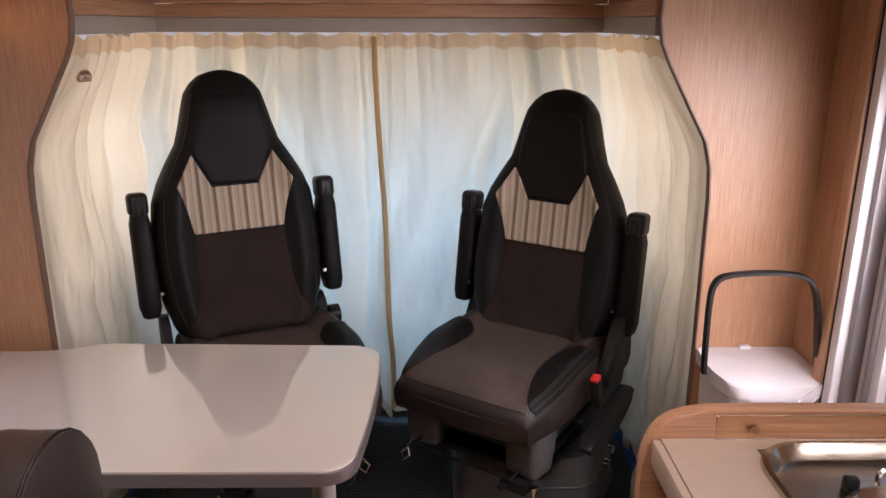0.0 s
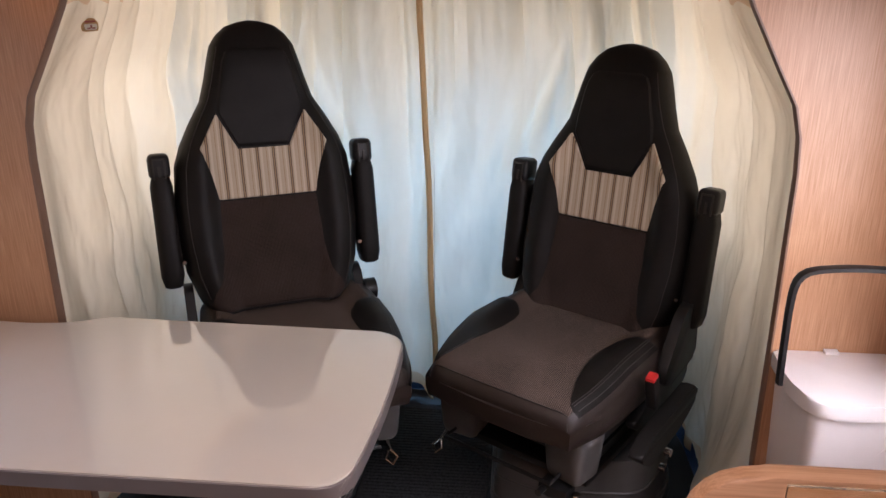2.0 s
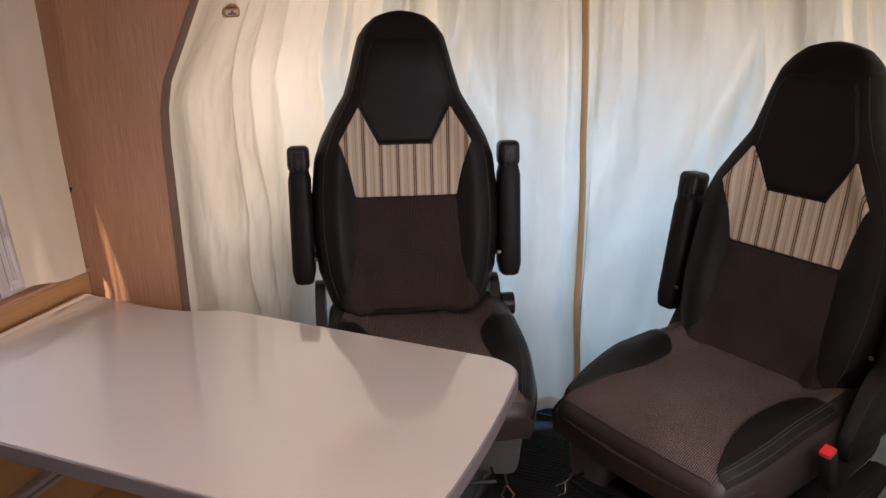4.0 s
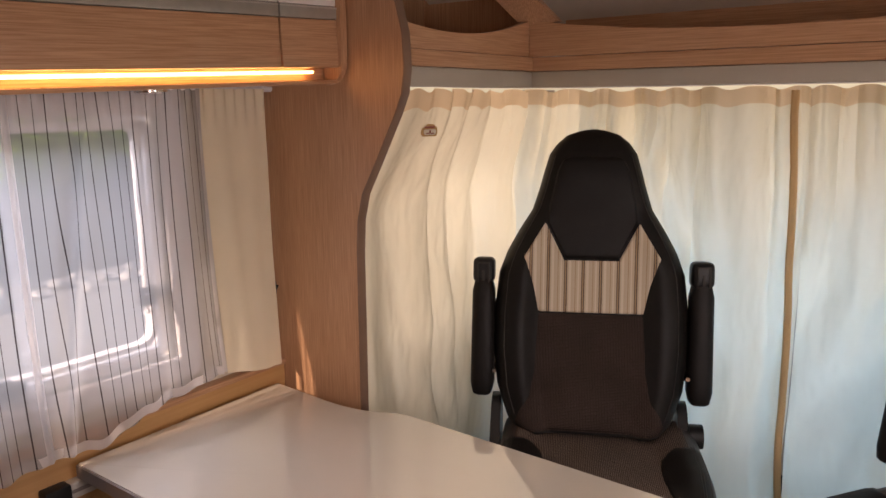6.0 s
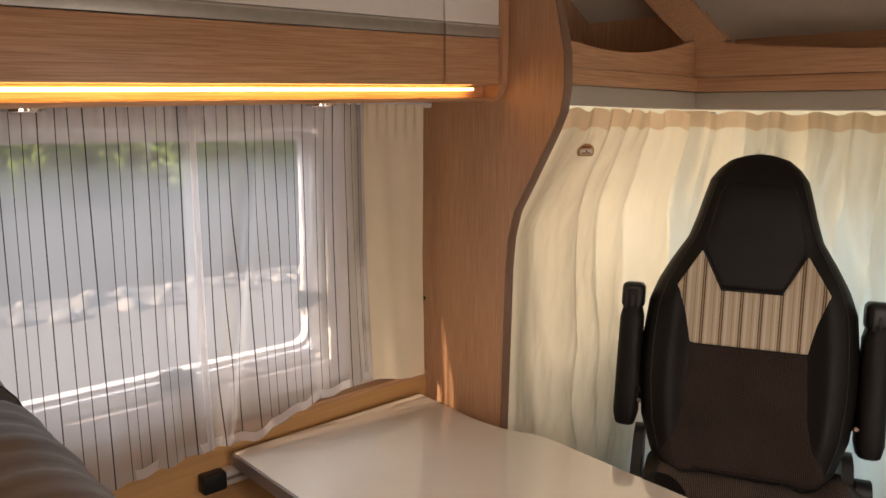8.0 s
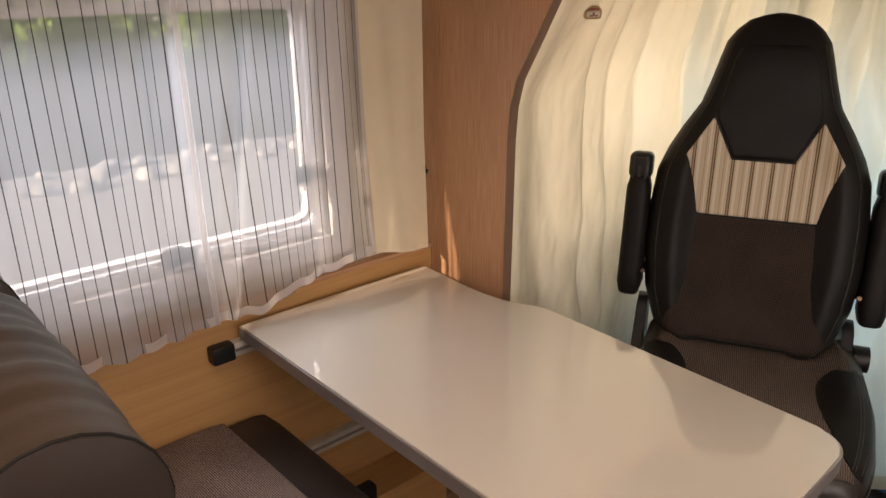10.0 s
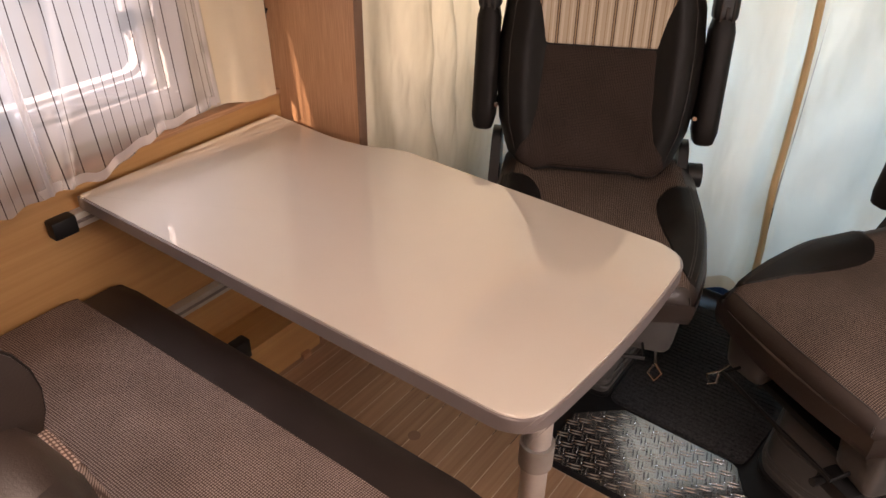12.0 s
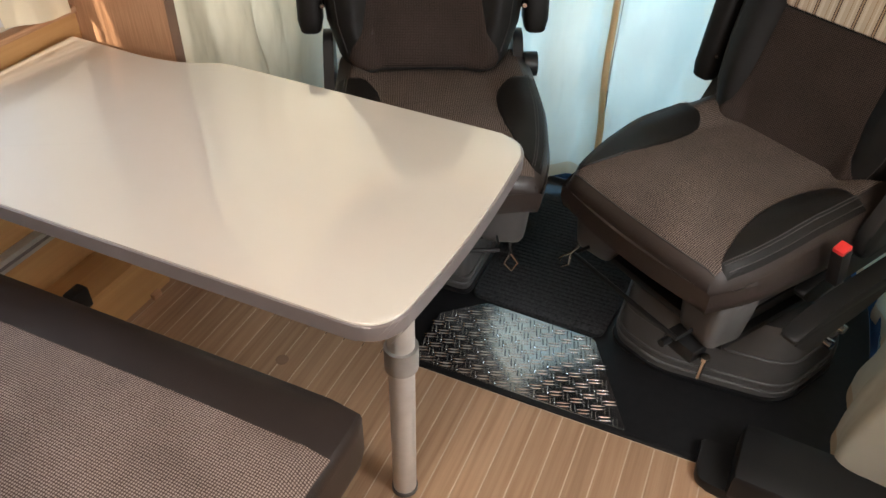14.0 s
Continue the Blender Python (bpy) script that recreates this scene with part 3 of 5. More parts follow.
def floor_box():
    t = thing("wooden_floor_box", "pale wood box on the floor against the wall board", "box")
    part("top", box(-0.922, -0.789, 1.50, 1.984, 0.135, 0.150, 0.002), wood_pale, t)
    part("front", box(-0.806, -0.791, 1.50, 1.982, 0.006, 0.134, 0.002), wood_pale, t)
    part("end", box(-0.922, -0.807, 1.967, 1.982, 0.006, 0.134, 0.002), wood_pale, t)
    part("corner_block", box(-0.790, -0.775, 1.90, 1.93, 0.002, 0.022, 0.003), wood_y, t)
    part("knob", box(-0.80, -0.765, 1.665, 1.715, 0.155, 0.215, 0.006), black_plastic, t, "black plastic catch")


floor_box()


def bench():
    t = thing("dinette_bench", "dinette bench with dotted brown seat cushion and leatherette border", "bench")
    part("base", box(-0.92, 0.10, 0.724, 1.40, 0.0, 0.33, 0.004), wood_pale, t)

    def seat_shape(p):
        q = p.copy()
        q.z += 0.012 * (1 - (p.x / 0.53) ** 2) * (1 - (p.y / 0.29) ** 2) * (1 if p.z > 0 else 0)
        return q
    part("seat_border", turned(soft_box(0.53, 0.295, 0.0725, 0.032, 14, seat_shape), pose(-0.39, 1.205, 0.4025)), leather_brown, t, "smooth dark brown leatherette border")

    def top(u, v):
        x, y = -0.915 + 1.050 * u, 0.95 + 0.435 * v
        return (x, y, 0.4815 + 0.012 * (1 - ((x + 0.39) / 0.53) ** 2) * (1 - ((y - 1.2) / 0.29) ** 2) - 0.010 * smooth01(0.965, 1, u) - 0.005 * smooth01(0.975, 1, v))
    part("seat_cloth", sheet(24, 12, top), weave_bench, t, "dotted brown-grey woven cloth")
    for x0, x1 in ((-0.92, -0.44), (-0.43, 0.092)):
        c = (x0 + x1) / 2
        part("backrest", turned(soft_box((x1 - x0) / 2, 0.055, 0.305, 0.05, 10), pose(c, 0.935, 0.74, 10)), leather_brown, t)
        part("backrest_cloth", turned(soft_box((x1 - x0) / 2 - 0.035, 0.018, 0.265, 0.017, 8), pose(c, 0.980, 0.748, 10)), weave_bench, t)
    for x0, x1 in ((-0.88, -0.50), (-0.42, -0.005)):
        roll = part("head_roll", turned(soft_roll(x0, x1, 0.090), pose(0, 0.866, 1.048)), leather_brown, t, "rounded leatherette head roll with piped ends")
        for x in (x0 + 0.004, x1 - 0.004):
            part("piping", tube([(x, 0.866 + 0.0885 * math.cos(a), 1.048 + 0.0885 * math.sin(a)) for a in [2 * math.pi * k / 24 for k in range(25)]], 0.0022, 6), leather, roll)
    part("partition_board", prism(rounded([(-0.92, 0.0), (0.08, 0.0), (0.08, 1.165), (-0.92, 1.165)], [0, 0, 0.08, 0]), 0.70, 0.722, "y", 0.004), wood_v, t, "wood board behind the backrest")
    return t


def soft_roll(x0, x1, r):
    n, k = 32, 24
    bm = bmesh.new()
    rows = []
    for i in range(n + 1):
        u = i / n
        x = x0 + (x1 - x0) * u
        rr = r + 0.003 * math.sin(u * 37) * math.sin(u * 17 + 1) * (1 - u ** 6) - 0.002 * (2 * u - 1) ** 2
        rows.append([bm.verts.new((x, rr * math.cos(a), rr * math.sin(a))) for a in [2 * math.pi * j / k for j in range(k)]])
    for a, b in zip(rows, rows[1:]):
        for j in range(k):
            bm.faces.new((a[j], a[(j + 1) % k], b[(j + 1) % k], b[j]))
    for row, x, s in ((rows[0], x0, -1), (rows[-1], x1, 1)):
        mid = [bm.verts.new((x + s * 0.008, v.co.y * 0.6, v.co.z * 0.6)) for v in row]
        for j in range(k):
            bm.faces.new((row[j], row[(j + 1) % k], mid[(j + 1) % k], mid[j]))
        bm.faces.new(mid)
    return bm


bench()


# ---- swivel seats ----
BACK_W = [(-0.03, 0.20), (0.0, 0.228), (0.09, 0.258), (0.20, 0.270), (0.30, 0.269), (0.41, 0.257), (0.47, 0.235), (0.53, 0.203), (0.59, 0.166), (0.65, 0.147),
          (0.70, 0.134), (0.745, 0.121), (0.775, 0.100), (0.799, 0.072), (0.811, 0.035), (0.815, 0.008)]


def back_front(u, s):
    """How far the front of the backrest stands out at u across and s up."""
    w = table_of(BACK_W, s)
    a = min(1.0, abs(u) / max(w, 1e-4))
    cap = math.sqrt(max(0.0, 1 - max(0.0, (s - 0.66) / 0.156) ** 2))
    depth = (0.052 + 0.020 * math.exp(-((s - 0.12) / 0.11) ** 2) + 0.022 * math.exp(-((s + 0.02) / 0.08) ** 2) + 0.014 * smooth01(0.5, 0.68, s)) * cap
    bol = 0.034 * (1 - smooth01(0.44, 0.60, s)) * smooth01(0.50, 0.74, a)
    return (depth + bol) * math.sqrt(max(0.0, 1 - a ** 7))


def backrest_shell():
    bm = bmesh.new()
    ns, nu = 120, 60
    ss = [-0.03 + 0.845 * (1 - (1 - i / ns) ** 1.35) for i in range(ns + 1)]
    front, rear = [], []
    for s in ss:
        w = table_of(BACK_W, s)
        cap = math.sqrt(max(0.0, 1 - max(0.0, (s - 0.66) / 0.156) ** 2))
        f, r = [], []
        for i in range(nu + 1):
            a = math.sin((i / nu - 0.5) * math.pi)
            f.append(bm.verts.new((a * w, back_front(a * w, s), s)))
            r.append(f[-1] if i in (0, nu) else bm.verts.new((a * w, -0.06 * max(cap, 0.03) * math.sqrt(max(0.0, 1 - abs(a) ** 5)), s)))
        front.append(f)
        rear.append(r)
    for j in range(ns):
        for i in range(nu):
            bm.faces.new((front[j][i], front[j][i + 1], front[j + 1][i + 1], front[j + 1][i]))
            bm.faces.new(list(dict.fromkeys((rear[j][i], rear[j + 1][i], rear[j + 1][i + 1], rear[j][i + 1]))))
    bm.faces.new(list(dict.fromkeys(front[0] + rear[0][::-1])))
    bm.faces.new(list(dict.fromkeys(front[-1] + rear[-1][::-1])))
    return bm


def inlay(rows, cols, lift, span, low=1, high=1):
    """A cloth patch that follows the backrest's front: span(v) gives (s, left, right)."""
    def place(u, v):
        s, a, b = span(v)
        x = a + (b - a) * u
        edge = min(u, 1 - u, v if low else 1, 1 - v if high else 1)
        return (x, back_front(x, s) + lift * smooth01(0, 0.04, edge) - (0.002 if edge <= 0 else 0), s)
    return sheet(cols, rows, place)


def cushion_point(a, f):
    """The top of a seat cushion round its middle: a from -1 to 1 across, f from 0 at the back to 1 at the front."""
    e = abs(a)
    w = 0.268 * (1 - 0.06 * smooth01(0.5, 1.0, f) + 0.015 * math.sin(f * math.pi)) * (1 - 0.12 * max(0.0, (f - 0.68) / 0.32) ** 2.4)
    y = -0.25 + 0.575 * f + 0.022 * (1 - a * a) * smooth01(0.45, 1, f)
    z = 0.072 + 0.026 * smooth01(0.50, 0.80, e) * (1 - smooth01(0.52, 0.84, f)) + 0.012 * (1 - e * e) * smooth01(0.1, 0.6, f) - 0.022 * smooth01(0.74, 1.0, f)
    r = 0.045
    for d in ((1 - e) * w, (1 - f) * 0.45):
        d = r - min(d, r)
        z -= r - math.sqrt(max(0.0, r * r - d * d))
    return Vector((a * w, y, z))


def cushion_body():
    bm = bmesh.new()
    na, nf = 56, 56
    aa = [math.sin((i / na - 0.5) * math.pi) for i in range(na + 1)]
    ff = [1 - (1 - j / nf) ** 1.7 for j in range(nf + 1)]
    g = [[bm.verts.new(cushion_point(a, f)) for f in ff] for a in aa]
    for i in range(na):
        for j in range(nf):
            bm.faces.new((g[i][j], g[i + 1][j], g[i + 1][j + 1], g[i][j + 1]))
    loop = [g[i][0] for i in range(na)] + [g[na][j] for j in range(nf)] + [g[i][nf] for i in range(na, 0, -1)] + [g[0][j] for j in range(nf, 0, -1)]
    last = loop
    for z, k in ((0.012, 1.016), (-0.018, 1.014), (-0.044, 0.995), (-0.056, 0.95)):
        ring = [bm.verts.new((v.co.x * k, v.co.y * k, z + (v.co.z - 0.0) * 0.15)) for v in loop]
        for i in range(len(loop)):
            bm.faces.new((last[i], last[(i + 1) % len(loop)], ring[(i + 1) % len(loop)], ring[i]))
        last = ring
    bm.faces.new(last)
    return bm


def cushion_inlay(cols, rows, span, lift=0.003):
    """A cloth patch on the cushion's top: span(v) gives (f, left, right) in the cushion's own shares."""
    def place(u, v):
        f, a0, a1 = span(v)
        p = cushion_point(a0 + (a1 - a0) * u, f)
        return p + Vector((0, 0.5 * smooth01(0.9, 1.0, f), 1)).normalized() * (lift * smooth01(0, 0.03, min(u, 1 - u, v, 1 - v)) + 0.0004)
    return sheet(cols, rows, place)


CLOTH = [(0.0, 0.82), (0.10, 0.84), (0.60, 0.86), (0.78, 0.90), (0.97, 0.90)]
BOLSTER_IN = [(0.0, 0.84), (0.02, 0.72), (0.06, 0.63), (0.13, 0.565), (0.25, 0.53), (0.42, 0.53), (0.6, 0.575), (0.78, 0.66), (0.92, 0.77), (1.0, 0.87)]


def swivel_seat(m, label, mirror, buckle, size, lean, drop, shift):
    """A swivelled cab seat. Its own y points where it faces, z = 0 is the floor; mirror is +1 with the knob on its left as one faces it from the front."""
    t = thing("swivel_cab_seat", label, "seat", m, group="swivelled cab seats")
    CZ = 0.46                              # middle of the cushion
    tilt = pose(0, -0.235, 0.555 + drop, lean) @ Matrix.Scale(size, 4)      # backrest frame at the crease
    shell_ob = part("backrest", backrest_shell(), leather, t, "black leatherette backrest with built-in headrest")
    shell_ob.matrix_basis = tilt

    def low(v):
        s = -0.026 + 0.329 * v
        w = table_of([(-0.03, 0.197), (0.0, 0.205), (0.035, 0.192), (0.07, 0.166), (0.14, 0.153), (0.303, 0.145)], s)
        return (s, -w, w)
    o = part("cloth_panel", inlay(60, 40, 0.005, low), weave_back_shaded, shell_ob, "brown dotted cloth panel with shade in its colour")
    bmk = []
    bmk.append(inlay(30, 40, 0.0055, lambda v: (0.303 + 0.146 * v, -table_of([(0.303, 0.145), (0.38, 0.160), (0.449, 0.182)], 0.303 + 0.146 * v), table_of([(0.303, 0.145), (0.38, 0.160), (0.449, 0.182)], 0.303 + 0.146 * v)), 1, 0))
    for s in (-1, 1):
        def horn(v, s=s):
            h = 0.449 + 0.103 * v
            a = s * table_of([(0.447, 0.182), (0.458, 0.185), (0.552, 0.128)], h)
            b = s * table_of([(0.447, 0.071), (0.552, 0.1265)], h)
            return (h, min(a, b), max(a, b))
        bmk.append(inlay(24, 16, 0.0055, horn, 0, 1))
    part("striped_panel", join(*bmk), striped, shell_ob, "beige striped cloth panel")

    def head(v):
        s = 0.452 + 0.285 * v
        w = table_of([(0.452, 0.071), (0.555, 0.124), (0.60, 0.120), (0.70, 0.098), (0.725, 0.085), (0.738, 0.06)], s)
        return (s, -w, w)
    part("headrest_panel", inlay(50, 30, 0.006, head), leather, shell_ob)
    for s in (-1, 1):
        pts = []
        for k in range(31):
            h = 0.02 + 0.72 * k / 30
            w = table_of(BACK_W, h) * table_of([(0, 0.86), (0.45, 0.88), (0.6, 0.87), (0.75, 0.84)], h)
            pts.append((s * w, back_front(s * w, h) + 0.0012, h))
        part("seam", tube(pts, 0.0013, 5), thread, shell_ob)
    # armrests, folded up beside the backrest
    for s in (-1, 1):
        arm = part("armrest", turned(soft_box(0.031, 0.042, 0.168, 0.024, 8, lambda p: Vector((p.x * (1 - 0.5 * (p.z - 0.168)  * 0.4), p.y, p.z))), pose(s * 0.298, 0.028, 0.226)), leather, shell_ob, "black padded armrest folded up")
        part("armrest_tip", turned(soft_box(0.030, 0.036, 0.036, 0.016, 8), pose(s * 0.298, 0.028, 0.416)), black_plastic, shell_ob)
        part("tip_slot", join(box(s * 0.298 - 0.018, s * 0.298 - 0.013, 0.062, 0.068, 0.381, 0.438, 0.001), box(s * 0.298 + 0.013, s * 0.298 + 0.018, 0.062, 0.068, 0.381, 0.438, 0.001),
             box(s * 0.298 - 0.018, s * 0.298 + 0.018, 0.062, 0.068, 0.434, 0.439, 0.001), box(s * 0.298 - 0.004, s * 0.298 + 0.004, 0.062, 0.067, 0.386, 0.416, 0.001)), thread, shell_ob)
        part("armrest_pivot", cyl((s * 0.255, -0.01, 0.13), (s * 0.30, 0.0, 0.13), 0.016, 14), black_plastic, shell_ob)
        part("pivot_button", cyl((s * 0.262, 0.068, 0.135), (s * 0.262, 0.072, 0.135), 0.006, 10), chrome, shell_ob)
    # cushion
    cushion = part("seat_cushion", cushion_body(), leather_brown, t, "dark brown leatherette seat cushion")
    cushion.matrix_basis = pose(shift, 0, CZ)
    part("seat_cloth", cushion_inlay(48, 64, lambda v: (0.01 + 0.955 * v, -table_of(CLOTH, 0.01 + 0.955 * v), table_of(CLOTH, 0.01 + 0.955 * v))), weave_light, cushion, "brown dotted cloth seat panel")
    for sg in (-1, 1):
        part("bolster_panel", cushion_inlay(16, 30, lambda v, sg=sg: (0.30 + 0.64 * v, *sorted((sg * table_of(BOLSTER_IN, v), sg * 0.965))), 0.0075), leather, cushion, "black leatherette side bolster")
        for off in (0.015, 0.07, 0.095):
            pts = [cushion_point(sg * (0.955 - off), 0.31 + 0.62 * k / 24) + Vector((0, 0, 0.0078)) for k in range(25)]
            part("cushion_seam", tube(pts, 0.0013, 5), thread, cushion)
        p = cushion_point(sg * 0.93, 0.985)
        part("corner_seam", tube([p + Vector((0, 0, 0.004))] + [Vector((p.x * k, p.y * k, z + p.z * 0.15)) for z, k in ((0.012, 1.021), (-0.018, 1.019), (-0.044, 1.0))], 0.0016, 5), thread, cushion)
    front = [cushion_point(-0.9 + 1.8 * k / 30, 0.965) + Vector((0, 0.002, 0.002)) for k in range(31)]
    part("front_seam", tube(front, 0.0016, 5), thread, cushion)
    # frame, runners and levers
    part("seat_frame", turned(soft_box(0.225, 0.245, 0.048, 0.03, 8), pose(shift, 0.0, 0.372)), black_plastic, t, "black plastic seat frame")
    for s in (-1, 1):
        part("side_cover", prism(rounded([(-0.30, 0.36), (0.02, 0.33), (0.06, 0.37), (-0.12, 0.43), (-0.24, 0.62), (-0.31, 0.60)], [0.02, 0.02, 0.02, 0.06, 0.03, 0.03]), s * 0.262 - 0.014, s * 0.262 + 0.014, "x", 0.005), black_plastic, t)
        part("runner", box(s * 0.19 - 0.022, s * 0.19 + 0.022, -0.23, 0.235, 0.270, 0.302, 0.004), black_plastic, t)
        for y in (-0.20, -0.14):
            part("bolt", cyl((s * 0.275, y, 0.30), (s * 0.290, y, 0.30), 0.011, 8), chrome, t)
    for s in (-1, 1):
        part("corner_fairing", turned(soft_box(0.070, 0.062, 0.082, 0.030, 8, lambda p: Vector((p.x * (0.78 + 1.3 * (p.z + 0.082)), p.y * (0.8 + 1.2 * (p.z + 0.082)), p.z))), pose(s * 0.175 + shift * 0.5, 0.205, 0.335, 0, 0, s * 8)), grey_plastic, t, "grey moulded corner fairing under the cushion")
        if s == -mirror:
            part("latch_hook", tube([(s * 0.205, 0.255, 0.262), (s * 0.205, 0.285, 0.250), (s * 0.222, 0.298, 0.232), (s * 0.205, 0.305, 0.215), (s * 0.188, 0.298, 0.232), (s * 0.200, 0.285, 0.248)], 0.0042, 8), chrome, t, "bright bent wire hook")
    part("lever", tube([(-0.17, 0.20, 0.285), (-0.17, 0.305, 0.282), (0.17, 0.305, 0.282), (0.17, 0.20, 0.285)], 0.006, 8), black_plastic, t)
    part("swivel_latch", join(box(mirror * 0.165 - 0.042, mirror * 0.165 + 0.042, 0.235, 0.285, 0.222, 0.258, 0.006), cyl((mirror * 0.14, 0.285, 0.245), (mirror * 0.14, 0.312, 0.245), 0.010, 10)), black_plastic, t)
    part("latch_pin", join(cyl((mirror * 0.222, 0.262, 0.180), (mirror * 0.222, 0.258, 0.236), 0.006, 10), cyl((mirror * 0.222, 0.258, 0.236), (mirror * 0.222, 0.258, 0.246), 0.011, 12)), chrome, t, "bright steel latch pin")
    part("swivel_plate", box(-0.23, 0.23, -0.21, 0.22, 0.248, 0.269, 0.006), black_plastic, t)
    part("swivel_ring", cyl((0, 0, 0.205), (0, 0, 0.247), 0.15, 28), black_plastic, t)
    if mirror > 0:
        part("recline_knob", cyl((-0.278, -0.205, 0.535), (-0.315, -0.205, 0.535), 0.034, 18), black_plastic, t, "ribbed black recline knob")
    if buckle:
        b = part("buckle", turned(box(-0.014, 0.014, -0.016, 0.016, -0.05, 0.05, 0.006), pose(-0.318, 0.062, 0.492, -18)), black_plastic, t, "black seat belt buckle")
        part("release_button", turned(box(-0.0125, 0.0125, -0.0145, 0.0145, 0.040, 0.0585, 0.004), pose(-0.318, 0.062, 0.492, -18)), red_plastic, b, "red release button")
        part("side_lever", prism(rounded([(0.215, 0.385), (0.15, 0.330), (-0.06, 0.352), (-0.15, 0.400), (-0.14, 0.440), (0.10, 0.425)], [0.02, 0.03, 0.06, 0.015, 0.015, 0.05]), -0.365, -0.325, "x", 0.010), black_plastic, t, "black angular lever cover beside the cushion")
        part("recliner_cover", prism(rounded([(-0.23, 0.66), (-0.13, 0.64), (-0.03, 0.49), (-0.06, 0.44), (-0.25, 0.47)], [0.03, 0.03, 0.03, 0.02, 0.02]), -0.312, -0.282, "x", 0.008), black_plastic, t, "black recliner cover")
        for y, z in ((-0.13, 0.20), (-0.10, 0.165)):
            part("floor_bolt", cyl((-0.30, y, z), (-0.318, y, z), 0.012, 10), chrome, t, "bright bolt head")
    return t


# where each seat stands and how far it is turned, the size and lean of its backrest
swivel_seat(pose(-0.166, 2.389, 0, 0, 0, 206.8), "swivelled cab seat in brown cloth and black leatherette behind the table", 1, False, 1.011, 9.0, 0.008, -0.03)
swivel_seat(pose(0.607, 2.419, 0, 0, 0, 146.7), "swivelled cab seat with red belt buckle in front of the curtain", -1, True, 1.004, 7.5, -0.049, -0.005)


def pedestals():
    for pts, label, h in ((rounded([(0.43, 2.30), (0.56, 2.235), (0.86, 2.25), (0.98, 2.46), (0.93, 2.78), (0.43, 2.78)], [0.05, 0.05, 0.06, 0.06, 0.02, 0.02]), "dark grey moulded plastic seat pedestal on the cab floor", 0.215),
                          (rounded([(-0.52, 2.30), (0.005, 2.30), (0.005, 2.74), (-0.52, 2.74)], [0.03] * 4), "dark grey seat pedestal under the seat behind the table", 0.215)):
        t = thing("seat_pedestal", label, "pedestal", group="seat pedestals")
        cx = sum(p[0] for p in pts) / len(pts)
        cy = sum(p[1] for p in pts) / len(pts)
        bm = bmesh.new()
        rings = []
        for z, k in ((0.0, 1.0), (0.10, 0.97), (0.13, 0.955), (h - 0.02, 0.90), (h, 0.86)):
            rings.append([bm.verts.new((cx + (x - cx) * k, cy + (y - cy) * k, z)) for x, y in pts])
        n = len(pts)
        for a, b in zip(rings, rings[1:]):
            for i in range(n):
                bm.faces.new((a[i], a[(i + 1) % n], b[(i + 1) % n], b[i]))
        bm.faces.new(rings[-1])
        part("cover", bm, grey_plastic, t)
        for z, k in ((0.028, 1.002), (0.052, 0.9955), (0.125, 0.968)):
            rib = [(cx + (x - cx) * k, cy + (y - cy) * k, z) for x, y in pts]
            part("moulded_rib", tube(rib + rib[:1], 0.004, 6), grey_plastic, t)
        part("foot_flange", prism([(cx + (x - cx) * 1.03, cy + (y - cy) * 1.03) for x, y in pts], -0.003, 0.008, "z", 0.003), rubber, t)


pedestals()


# ---- cab curtain ----
TOP_PATH = [(-0.62, 2.080), (-0.54, 2.086), (-0.505, 2.115), (-0.508, 2.19), (-0.53, 2.32), (-0.545, 2.50), (-0.52, 2.70), (-0.40, 2.81), (-0.10, 2.835), (0.2, 2.84)]
LOW_PATH = [(-0.78, 2.080), (-0.70, 2.086), (-0.663, 2.115), (-0.672, 2.19), (-0.660, 2.32), (-0.670, 2.50), (-0.645, 2.72), (-0.50, 2.86), (-0.15, 2.905), (0.2, 2.90)]


def along(path, u):
    """The point at share u of a path's length, smoothed."""
    pts = [Vector((*p, 0)) for p in path]
    seg = [(b - a).length for a, b in zip(pts, pts[1:])]
    d = u * sum(seg)
    for i, l in enumerate(seg):
        if d <= l or i == len(seg) - 1:
            t = min(1.0, d / l)
            p0, p1, p2, p3 = pts[max(i - 1, 0)], pts[i], pts[i + 1], pts[min(i + 2, len(pts) - 1)]
            return 0.5 * (2 * p1 + (p2 - p0) * t + (2 * p0 - 5 * p1 + 4 * p2 - p3) * t * t + (3 * p1 - p0 - 3 * p2 + p3) * t ** 3)
        d -= l


